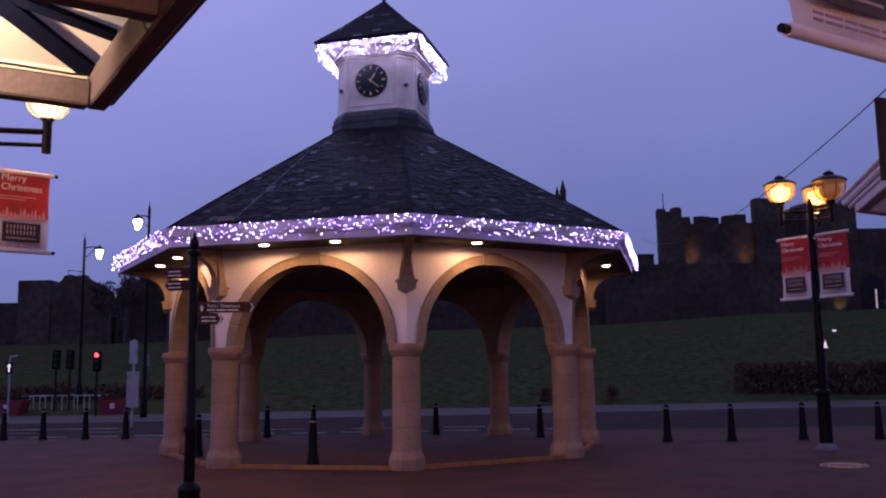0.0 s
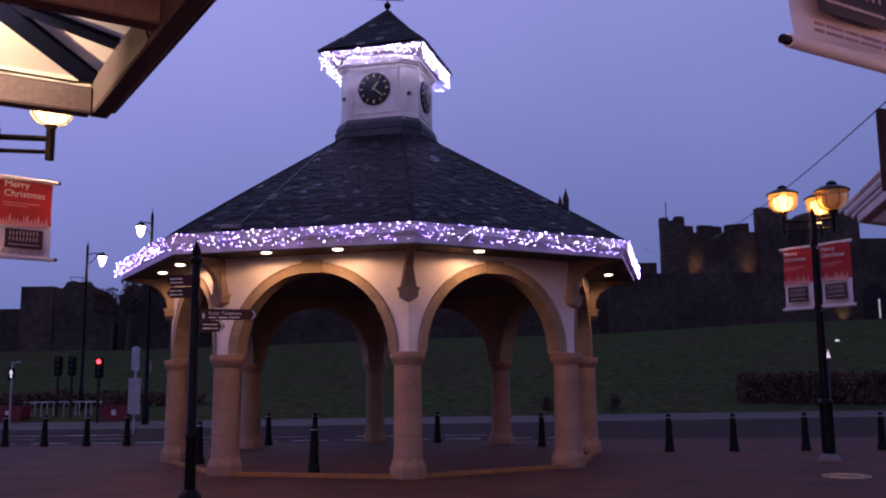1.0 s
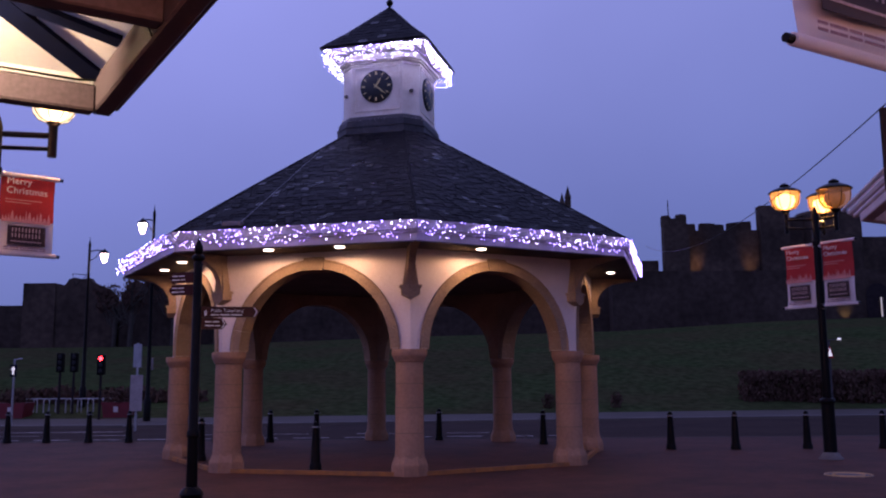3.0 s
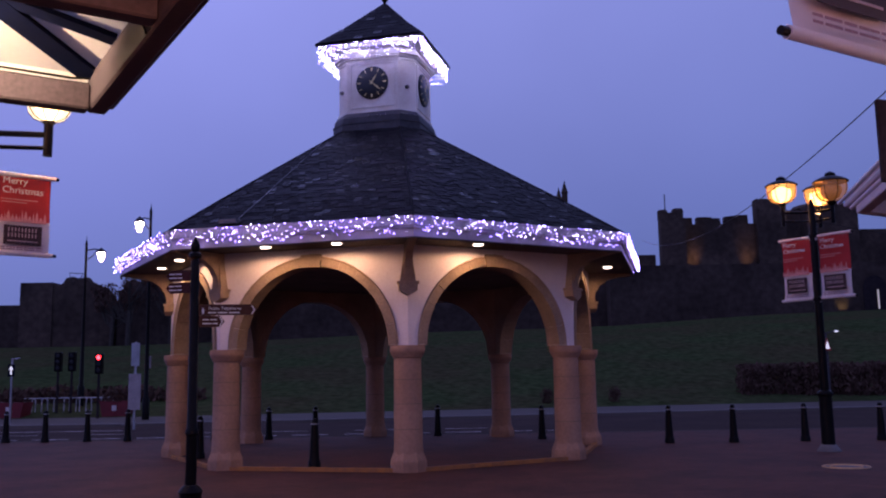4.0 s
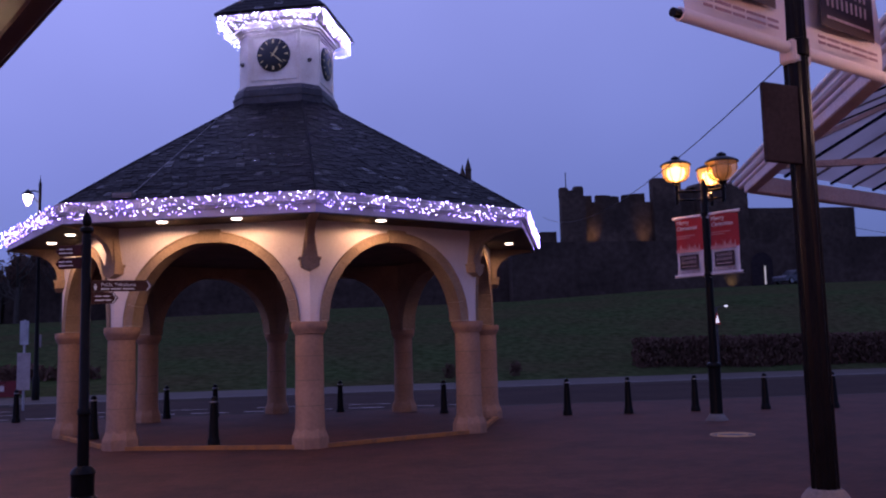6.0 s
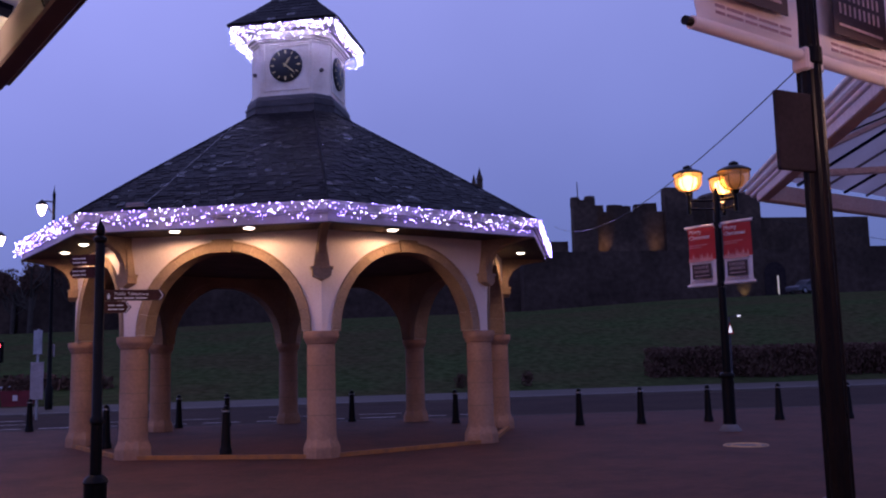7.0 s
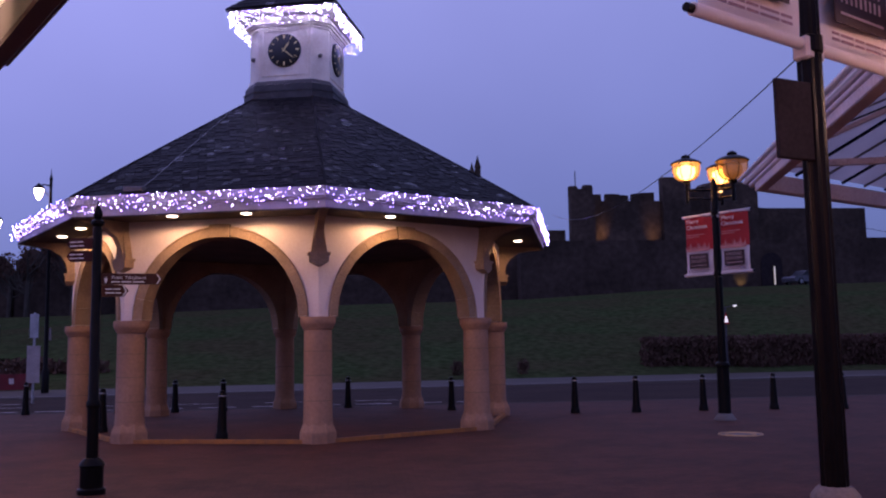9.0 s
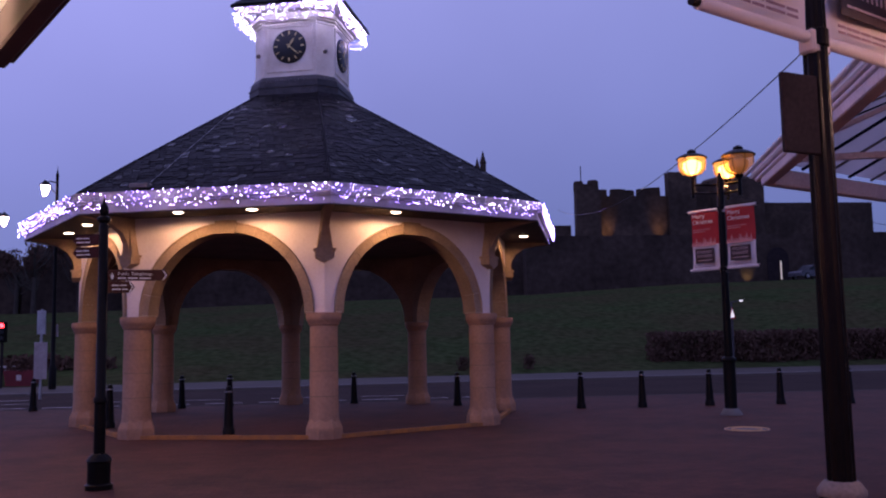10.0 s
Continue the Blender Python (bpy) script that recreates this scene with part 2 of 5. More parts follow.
def slate_material():
    """Damp slates, each with a tint and a wetness of its own."""
    m = material("slate", (0.0115, 0.011, 0.015), 0.40, second=(0.009, 0.009, 0.012), scale=1.2, bump=0.6, fine=26, rand=0.16, spec=0.20)
    n, l = m.node_tree.nodes, m.node_tree.links
    b = n["Principled BSDF"]
    info, geo, add, wrap, ramp = (n.new("ShaderNodeObjectInfo"), n.new("ShaderNodeNewGeometry"), n.new("ShaderNodeMath"), n.new("ShaderNodeMath"),
                                  n.new("ShaderNodeValToRGB"))
    add.operation, wrap.operation = "ADD", "FRACT"
    l.new(info.outputs["Random"], add.inputs[0])
    l.new(geo.outputs["Random Per Island"], add.inputs[1])
    l.new(add.outputs[0], wrap.inputs[0])
    l.new(wrap.outputs[0], ramp.inputs[0])
    ramp.color_ramp.elements[0].position, ramp.color_ramp.elements[0].color = 0.0, (0.10, 0.10, 0.10, 1)
    ramp.color_ramp.elements[1].position, ramp.color_ramp.elements[1].color = 0.10, (0.50, 0.50, 0.50, 1)
    l.new(ramp.outputs[0], b.inputs["Roughness"])
    gloss = n.new("ShaderNodeMapRange")
    gloss.inputs[1].default_value, gloss.inputs[2].default_value = 0.10, 0.50
    gloss.inputs[3].default_value, gloss.inputs[4].default_value = 0.36, 0.08
    l.new(ramp.outputs[0], gloss.inputs[0])
    l.new(gloss.outputs[0], b.inputs["Specular IOR Level"])
    return m


SLATE = slate_material()


# ---- mesh tools ----
def mesh_of(bm, name, mat, smooth=False):
    bmesh.ops.recalc_face_normals(bm, faces=bm.faces)
    me = bpy.data.meshes.new(name)
    bm.to_mesh(me)
    bm.free()
    me.materials.append(mat)
    if smooth:
        me.shade_smooth()
        me.set_sharp_from_angle(angle=radians(38))
    return me


def part(name, bm, mat, parent, label="", smooth=False):
    ob = new(name, mesh_of(bm, name, mat, smooth))
    ob.parent = parent
    if label:
        tagged(ob, label)
    return ob


def thing(name, m, label, category, group="", kind=""):
    ob = new(name)
    ob.matrix_basis = m
    return tagged(ob, label, category, group, kind)


def solid(name, bm, mat, label, category, m=None, group="", kind="", smooth=False):
    ob = new(name, mesh_of(bm, name, mat, smooth))
    if m is not None:
        ob.matrix_basis = m
    return tagged(ob, label, category, group, kind)


def box(bm, x0, y0, z0, x1, y1, z1, m=None, bevel=0.0):
    vs = [bm.verts.new((x, y, z)) for z in (z0, z1) for y in (y0, y1) for x in (x0, x1)]
    fs = [bm.faces.new([vs[i] for i in q]) for q in ((0, 2, 3, 1), (4, 5, 7, 6), (0, 1, 5, 4), (1, 3, 7, 5), (3, 2, 6, 7), (2, 0, 4, 6))]
    if bevel:
        got = bmesh.ops.bevel(bm, geom=list({ed for f in fs for ed in f.edges}), offset=bevel, segments=1, affect="EDGES")
        vs = list({v for f in got["faces"] for v in f.verts} | {v for v in vs if v.is_valid})
    if m is not None:
        for v in vs:
            v.co = m @ v.co
    return bm


def prism(bm, poly, a, b, m=None):
    """A polygon of (x, z) pushed along y from a to b."""
    f = [bm.verts.new((x, a, z)) for x, z in poly]
    g = [bm.verts.new((x, b, z)) for x, z in poly]
    bm.faces.new(f)
    bm.faces.new(g[::-1])
    for i in range(len(poly)):
        j = (i + 1) % len(poly)
        bm.faces.new((f[i], g[i], g[j], f[j]))
    if m is not None:
        for v in f + g:
            v.co = m @ v.co
    return bm


def lathe(bm, profile, sides=20, m=None, turn=0.0):
    """A turned solid from (radius, height) pairs, closed at both ends."""
    rings = []
    for r, z in profile:
        rings.append([bm.verts.new((r * math.cos(turn + 2 * math.pi * i / sides), r * math.sin(turn + 2 * math.pi * i / sides), z)) for i in range(sides)])
    for p, q in zip(rings, rings[1:]):
        for i in range(sides):
            j = (i + 1) % sides
            bm.faces.new((p[i], p[j], q[j], q[i]))
    bm.faces.new(rings[0][::-1])
    bm.faces.new(rings[-1])
    if m is not None:
        for ring in rings:
            for v in ring:
                v.co = m @ v.co
    return bm


def tube(bm, points, radius, sides=8):
    """A round bar along a line of points."""
    pts = [Vector(p) for p in points]
    rings = []
    for i, p in enumerate(pts):
        d = (pts[min(i + 1, len(pts) - 1)] - pts[max(i - 1, 0)]).normalized()
        side = d.cross(Vector((0, 0, 1)))
        side = side.normalized() if side.length > 1e-4 else Vector((1, 0, 0))
        up = side.cross(d)
        rings.append([bm.verts.new(p + radius * (math.cos(a) * side + math.sin(a) * up)) for a in [2 * math.pi * k / sides for k in range(sides)]])
    for p, q in zip(rings, rings[1:]):
        for i in range(sides):
            j = (i + 1) % sides
            bm.faces.new((p[i], p[j], q[j], q[i]))
    bm.faces.new(rings[0][::-1])
    bm.faces.new(rings[-1])
    return bm


def letters(name, text, size, mat, parent, m, depth=0.002):
    """Words cut from the built-in font, as a mesh under parent, in the x-z plane of m."""
    curve = bpy.data.curves.new(name, "FONT")
    curve.body, curve.size, curve.extrude = text, size, depth
    curve.resolution_u = 3
    carrier = bpy.data.objects.new(name, curve)
    scene.collection.objects.link(carrier)
    me = bpy.data.meshes.new_from_object(carrier)
    bpy.data.objects.remove(carrier)
    me.transform(m @ pose(0, 0, 0, 90))
    me.materials.append(mat)
    ob = new(name, me)
    ob.parent = parent
    return ob


def heading(deg):
    """Turn about z so that local -y looks towards that many degrees from -y, to +x."""
    return pose(0, 0, 0, 0, 0, deg)


# ---- ground ----
def ground_sheet():
    """One sheet: the square, the road, the far pavement, the grass bank and the land behind."""
    rows = [(-60, 0), (27.9, 0), (28.0, -0.11), (38.0, -0.11), (38.1, 0.02), (41.5, 0.16), (46, 0.75), (56, 2.3), (68, 3.9), (84, 5.6), (100, 6.2), (400, 6.5), (4000, 6)]
    cols = [-4000, -300, -90, -60, -45, -30, -20, -13, -6, 0, 10, 16, 22, 30, 45, 60, 90, 300, 4000]
    return rows, cols


def away(x, y):
    """How far the far side of the road lies beyond its western line at x, for a line at depth y."""
    k = min(max((y - 28) / 10, 0), 1) * min(max((68 - y) / 22, 0), 1)
    return 0.14 * min(max(x + 13, 0), 35) * k


def height_at(x, y):
    y -= away(x, y)
    return height_on(x, y)


def height_on(x, y):
    rows, _ = ground_sheet()
    for (y0, z0), (y1, z1) in zip(rows, rows[1:]):
        if y0 <= y <= y1:
            z = z0 + (z1 - z0) * (y - y0) / (y1 - y0)
            break
    else:
        z = rows[-1][1]
    if y > 41.5:
        k = min((y - 41.5) / 30, 1) * (1 if y < 300 else 0.3)
        z += k * (0.2 * math.sin(x * 0.09 + 1) + 0.014 * max(min(x, 50), -50) + 0.06 * max(min(x - 14, 20), 0))
    return z


bm = bmesh.new()
rows, cols = ground_sheet()
fine_rows = []
for (y0, _), (y1, _) in zip(rows, rows[1:]):
    steps = 6 if 41 < y1 < 101 else 1
    fine_rows += [y0 + (y1 - y0) * k / steps for k in range(steps)]
fine_rows.append(4000)
grid = [[bm.verts.new((x, y + away(x, y), height_on(x, y))) for x in cols] for y in fine_rows]
for i, (a, b) in enumerate(zip(grid, grid[1:])):
    for j in range(len(cols) - 1):
        f = bm.faces.new((a[j], a[j + 1], b[j + 1], b[j]))
        y = (fine_rows[i] + fine_rows[i + 1]) / 2
        f.material_index = 0 if y < 27.95 else 1 if y < 38.05 else 2 if y < 41.4 else 3
ground = solid("ground", bm, PAVING, "damp red-brown block paving, road and grass bank", "ground", kind="structure")
for mat in (ASPHALT, FLAGS, GRASS):
    ground.data.materials.append(mat)

# ---- the market pavilion: an octagon of columns and arches under a slate roof with a clock turret ----
R, EAVE, SOFFIT_Z, FASCIA_TOP = 4.944, 6.33, 4.27, 4.63
COLLAR = 2.34
SIDE = 2 * R * math.sin(math.pi / 8)
APO = R * math.cos(math.pi / 8)
PAV = pose(-1.3825, 22.348, 0, 0, 0, 7.89)
pavilion = thing("market_pavilion", PAV, "octagonal open market pavilion with sandstone columns, slate roof and clock turret", "pavilion")


def ring_at(deg, r, z):
    a = radians(deg)
    return Vector((r * math.sin(a), -r * math.cos(a), z))


# columns
def column(k):
    m = Matrix.Translation(ring_at(45 * k, R, 0))
    shaft = part("column", lathe(bmesh.new(), [(0.285, 0.30), (0.272, 0.5), (0.268, 1.2), (0.262, COLLAR - 0.22)], 28), COLUMN_STONE, pavilion, smooth=True)
    shaft.matrix_basis = m @ pose(0, 0, 0, 0, 0, 45 * k)
    part("column_base", lathe(bmesh.new(), [(0.36, -0.02), (0.36, 0.15), (0.355, 0.20), (0.30, 0.33), (0.288, 0.36)], 8, turn=math.pi / 8), COLUMN_STONE, shaft)
    part("collar", lathe(bmesh.new(), [(0.262, COLLAR - 0.24), (0.29, COLLAR - 0.22), (0.295, COLLAR - 0.19), (0.31, COLLAR - 0.17), (0.33, COLLAR - 0.13), (0.34, COLLAR - 0.10), (0.34, COLLAR - 0.02), (0.33, COLLAR)], 28), COLUMN_STONE, shaft, smooth=True)
    for z, r in ((0.78, 0.2725), (1.25, 0.2695), (1.70, 0.2675)):
        part("joint", lathe(bmesh.new(), [(r, z - 0.006), (r, z + 0.006)], 28), material_joint, shaft)
    return shaft


material_joint = material("mortar_joint", (0.22, 0.155, 0.10), 0.9)
for k in range(8):
    column(k)

# arched walls between the columns
RA, SPRING, WALL_D = 1.575, 2.36, 0.36
ARCH_N = 28


def wall_panel(k):
    turn = heading(45 * k + 22.5) @ Matrix.Translation((0, -APO, 0))
    bm = bmesh.new()
    arc = [(-RA - 0.02, COLLAR)] + [(-(RA + 0.02) * math.cos(math.pi * i / ARCH_N), SPRING + (RA + 0.02) * math.sin(math.pi * i / ARCH_N)) for i in range(ARCH_N + 1)] + [(RA + 0.02, COLLAR)]
    top = SOFFIT_Z
    h = SIDE / 2
    skew = math.tan(math.pi / 8)
    grid = []
    for y in (-WALL_D / 2, WALL_D / 2):
        e = h - y * skew
        low = [(-e, COLLAR)] + arc + [(e, COLLAR)]
        high = [(-e, top)] + [(min(max(u, -e), e), top) for u, _ in arc] + [(e, top)]
        grid.append(([bm.verts.new((u, y, z)) for u, z in low], [bm.verts.new((u, y, z)) for u, z in high]))
    # the inner side takes the second, darker colour
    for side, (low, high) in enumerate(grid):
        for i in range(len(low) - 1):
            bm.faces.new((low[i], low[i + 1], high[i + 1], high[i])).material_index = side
    (l0, _), (l1, _) = grid
    for i in range(len(l0) - 1):
        bm.faces.new((l0[i], l0[i + 1], l1[i + 1], l1[i]))
    bmesh.ops.remove_doubles(bm, verts=bm.verts, dist=0.0005)
    bm.transform(turn)
    wall = part("wall", bm, RENDER, pavilion, "cream painted render outside, darker sandstone colour inside")
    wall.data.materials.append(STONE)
    # stone ring of wedge-shaped blocks
    pieces = 13
    for i in range(pieces):
        a0, a1 = math.pi * i / pieces, math.pi * (i + 1) / pieces
        key = i == pieces // 2
        r1 = RA + (0.235 if key else 0.195)
        dep = WALL_D / 2 + (0.055 if key else 0.03)
        gap = 0.0016
        poly = [(-r * math.cos(a), SPRING + r * math.sin(a)) for r, a in
                [(RA - (0.02 if key else 0), a0 + gap), (RA - (0.02 if key else 0), (a0 + a1) / 2), (RA - (0.02 if key else 0), a1 - gap), (r1, a1 - gap), (r1, (a0 + a1) / 2), (r1, a0 + gap)]]
        b2 = prism(bmesh.new(), poly, -dep, dep)
        # rounded hollow along the outer edge
        b2.transform(turn)
        part("keystone" if key else "arch_stone", b2, STONE, wall)
    for s in (-1, 1):
        b2 = prism(bmesh.new(), [(s * RA, COLLAR), (s * (RA + 0.195), COLLAR), (s * (RA + 0.195), SPRING - 0.003), (s * RA, SPRING - 0.003)], -WALL_D / 2 - 0.03, WALL_D / 2 + 0.03)
        b2.transform(turn)
        part("arch_stone", b2, STONE, wall)
    roll = bmesh.new()
    rr = RA + 0.178
    tube(roll, [turn @ Vector((-rr * math.cos(math.pi * i / 24), -WALL_D / 2 - 0.03, SPRING + rr * math.sin(math.pi * i / 24))) for i in range(25)], 0.022, 6)
    part("arch_moulding", roll, STONE, wall, smooth=True)
    return wall


for k in range(8):
    wall_panel(k)


# curved stone brackets at the corners
def bracket(k):
    turn = heading(45 * k)
    bm = bmesh.new()
    y0 = -R - 0.02
    poly = [(0.0, 3.50), (0.14, 3.50), (0.16, 3.56), (0.17, 3.64), (0.21, 3.79), (0.32, 3.96), (0.55, 4.11), (0.95, 4.19), (1.22, 4.22), (1.22, SOFFIT_Z - 0.003), (0.0, SOFFIT_Z - 0.003)]
    # polygon x runs outwards
    prism(bm, [(-x, z) for x, z in poly], -0.07, 0.07, turn @ Matrix.Translation((0, y0 - 0.12, 0)) @ pose(0, 0, 0, 0, 0, 90))
    arm = part("bracket", bm, STONE, pavilion)
    foot = bmesh.new()
    m2 = turn @ Matrix.Translation((0, y0 - 0.15, 0))
    prism(foot, [(-0.17, 3.37), (0.0, 3.28), (0.17, 3.37), (0.18, 3.50), (-0.18, 3.50)], -0.17, 0.17, m2)
    box(foot, -0.205, -0.19, 3.50, 0.205, 0.17, 3.55, m2)
    prism(foot, [(-0.15, 3.55), (0.15, 3.55), (0.075, 4.06), (-0.075, 4.06)], -0.13, 0.15, m2)
    part("corbel", foot, STONE, arm)
    return arm


for k in range(8):
    bracket(k)

# inner ceiling and flat soffit
bm = bmesh.new()
lathe(bm, [(R - 0.18, 4.20), (R - 0.18, 4.24)], 8, turn=-math.pi / 2)
part("inner_ceiling", bm, HAZED_BOARDS, pavilion, "dark boarded ceiling")
bm = bmesh.new()
rings = [[bm.verts.new(ring_at(45 * k, r, z)) for k in range(8)] for r, z in ((R - 0.1, SOFFIT_Z), (EAVE - 0.075, SOFFIT_Z), (EAVE - 0.075, SOFFIT_Z + 0.04), (R - 0.1, SOFFIT_Z + 0.04))]
for a, b in zip(rings, rings[1:] + rings[:1]):
    for i in range(8):
        bm.faces.new((a[i], a[(i + 1) % 8], b[(i + 1) % 8], b[i]))
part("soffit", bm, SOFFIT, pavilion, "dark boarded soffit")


# fascia boards, gutter and drip
def eave_strip(name, r_in, r_out, z0, z1, mat, parent, k, label=""):
    bm = bmesh.new()
    a, b = 45 * k, 45 * k + 45
    pts = [ring_at(d, r, z) for d in (a, b) for r, z in ((r_in, z0), (r_out, z0), (r_out, z1), (r_in, z1))]
    v = [bm.verts.new(p) for p in pts]
    for q in ((0, 1, 2, 3), (7, 6, 5, 4), (0, 4, 5, 1), (1, 5, 6, 2), (2, 6, 7, 3), (3, 7, 4, 0)):
        bm.faces.new([v[i] for i in q])
    return part(name, bm, mat, parent, label)


for k in range(8):
    eave_strip("fascia", EAVE - 0.07, EAVE, SOFFIT_Z - 0.03, 4.60, EAVE_PAINT, pavilion, k)
    gutter = eave_strip("gutter", EAVE + 0.002, EAVE + 0.085, 4.44, 4.575, EAVE_PAINT, pavilion, k, "moulded white gutter")
    eave_strip("gutter_lip", EAVE + 0.002, EAVE + 0.105, 4.577, 4.61, EAVE_PAINT, gutter, k)
    eave_strip("gutter_bead", EAVE + 0.002, EAVE + 0.05, 4.395, 4.437, EAVE_PAINT, gutter, k)
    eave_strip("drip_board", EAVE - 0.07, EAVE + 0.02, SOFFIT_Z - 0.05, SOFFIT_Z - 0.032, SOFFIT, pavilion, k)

TURRET_TURN = -23.1


# turret outline: a square with cut corners, its faces between the columns
def turret_ring(half, cut, z):
    out = []
    for k in range(4):
        for s in (-1, 1):
            t = heading(TURRET_TURN + 90 * k)
            out.append(t @ Vector((s * (half - cut), -half, z)))
    return out


TURRET_Z, TURRET_TOP = 8.11, 9.53
roof_low = [ring_at(45 * k, EAVE + 0.06, FASCIA_TOP - 0.03) for k in range(8)]
roof_high = turret_ring(1.13, 0.39, 7.64)
order = [min(range(8), key=lambda i: (roof_high[i].xy.normalized() - p.xy.normalized()).length) for p in roof_low]
roof_high = [roof_high[i] for i in order]
BELL = -0.03


def roof_point(k, s, t):
    """Point on roof side k: s along it, t up it; the foot kicks out a little."""
    a = roof_low[k].lerp(roof_low[(k + 1) % 8], s)
    b = roof_high[k].lerp(roof_high[(k + 1) % 8], s)
    p = a.lerp(b, t)
    p.z -= BELL * math.sin(math.pi * min(t * 1.15, 1.0)) * (1 - t)
    return p


def roof_side(k):
    bm = bmesh.new()
    N = 8
    lo = [[bm.verts.new(roof_point(k, s, i / N) - Vector((0, 0, 0.03))) for s in (0, 1)] for i in range(N + 1)]
    up = [[bm.verts.new(roof_point(k, s, i / N) - Vector((0, 0, 0.07))) for s in (0, 1)] for i in range(N + 1)]
    for i in range(N):
        bm.faces.new((lo[i][0], lo[i][1], lo[i + 1][1], lo[i + 1][0]))
        bm.faces.new((up[i][0], up[i + 1][0], up[i + 1][1], up[i][1]))
        for s in (0, 1):
            bm.faces.new((lo[i][s], lo[i + 1][s], up[i + 1][s], up[i][s]))
    bm.faces.new((lo[0][0], up[0][0], up[0][1], lo[0][1]))
    return bm


bm = bmesh.new()
for k in range(8):
    one = roof_side(k)
    tmp = bpy.data.meshes.new("tmp")
    one.to_mesh(tmp)
    one.free()
    bm.from_mesh(tmp)
    bpy.data.meshes.remove(tmp)
bmesh.ops.remove_doubles(bm, verts=bm.verts, dist=0.001)
roof = part("roof", bm, DECK, pavilion, "eight-sided dark slate roof")
tagged(roof, "dark grey slate roof with lead hips")
for k in range(8):
    hip = bmesh.new()
    tube(hip, [roof_point(k, 0, i / 12) + Vector((0, 0, 0.012)) for i in range(13)], 0.028, 6)
    part("hip", hip, DECK, roof)

# turret
plinth = bmesh.new()
for (h0, c0, z0), (h1, c1, z1) in (((1.12, 0.39, 7.5), (1.12, 0.39, 7.83)), ((1.135, 0.395, 7.831), (1.135, 0.395, 7.87)), ((1.10, 0.38, 7.871), (1.09, 0.37, 8.0)), ((1.09, 0.37, 8.001), (1.02, 0.345, TURRET_Z + 0.01))):
    lo = [plinth.verts.new(p) for p in turret_ring(h0, c0, z0)]
    hi = [plinth.verts.new(p) for p in turret_ring(h1, c1, z1)]
    for i in range(8):
        j = (i + 1) % 8
        plinth.faces.new((lo[i], lo[j], hi[j], hi[i]))
    plinth.faces.new(hi)
turret = part("turret", plinth, LEAD, pavilion, "white clock turret with cut corners above a lead skirt")
body = bmesh.new()
lo = [body.verts.new(p) for p in turret_ring(0.99, 0.335, TURRET_Z - 0.05)]
hi = [body.verts.new(p) for p in turret_ring(0.99, 0.335, TURRET_TOP + 0.2)]
for i in range(8):
    body.faces.new((lo[i], lo[(i + 1) % 8], hi[(i + 1) % 8], hi[i]))
body.faces.new(hi)
part("turret_wall", body, TURRET_PAINT, turret)
for z0, z1, h in ((TURRET_Z - 0.01, TURRET_Z + 0.07, 1.02), (TURRET_TOP - 0.14, TURRET_TOP - 0.09, 1.02), (TURRET_TOP - 0.07, TURRET_TOP - 0.02, 1.05), (TURRET_TOP - 0.02, TURRET_TOP + 0.04, 1.10)):
    b = bmesh.new()
    lo = [b.verts.new(p) for p in turret_ring(h, 0.345, z0)]
    hi = [b.verts.new(p) for p in turret_ring(h, 0.345, z1)]
    for i in range(8):
        b.faces.new((lo[i], lo[(i + 1) % 8], hi[(i + 1) % 8], hi[i]))
    b.faces.new(hi)
    b.faces.new(lo[::-1])
    part("string_course", b, TURRET_PAINT, turret)
CLOCK_Z, CLOCK_R = 8.855, 0.41
for k in range(4):
    t = heading(TURRET_TURN + 90 * k) @ Matrix.Translation((0, -0.99, 0))
    fr = bmesh.new()
    for x0, x1, z0, z1 in ((-0.58, 0.58, 8.24, 8.28), (-0.58, 0.58, 9.33, 9.37), (-0.58, -0.54, 8.28, 9.33), (0.54, 0.58, 8.28, 9.33)):
        box(fr, x0, -0.025, z0, x1, 0.01, z1)
    fr.transform(t)
    part("panel_moulding", fr, TURRET_PAINT, turret)
    face = bmesh.new()
    lathe(face, [(CLOCK_R, 0.0), (CLOCK_R, 0.03), (CLOCK_R - 0.02, 0.045), (0.01, 0.045)], 40, t @ pose(0, 0, CLOCK_Z, 90))
    dial = part("clock_dial", face, DIAL, turret, "black clock dial with gilt numerals", smooth=True)
    for i in range(12):
        a = radians(30 * i)
        nm = bmesh.new()
        big = i % 3 == 0
        box(nm, -0.018 if big else -0.010, -0.058, 0.29, 0.018 if big else 0.010, -0.044, 0.37)
        nm.transform(t @ pose(0, 0, CLOCK_Z) @ Matrix.Rotation(a, 4, "Y"))
        part("numeral", nm, GOLD, dial)
    for length, width, deg, back, nm_name in ((0.24, 0.03, 34, 0.05, "hour_pointer"), (0.35, 0.02, 131, 0.07, "minute_pointer")):
        nd = bmesh.new()
        prism(nd, [(-width / 2, -back), (width / 2, -back), (width * 0.7, length * 0.6), (0, length), (-width * 0.7, length * 0.6)], -0.07, -0.06)
        nd.transform(t @ pose(0, 0, CLOCK_Z) @ Matrix.Rotation(radians(deg), 4, "Y"))
        part(nm_name, nd, GOLD, dial)
    # cut-corner panel with a small round light fitting
    t2 = heading(TURRET_TURN + 45 + 90 * k)
    off = math.sqrt(2) * (0.99 - 0.335 / 2)
    fx = bmesh.new()
    lathe(fx, [(0.05, 0), (0.05, 0.05), (0.035, 0.08), (0.01, 0.085)], 12, t2 @ pose(0, -off, 8.72, 90))
    part("round_fitting", fx, KERB, turret)

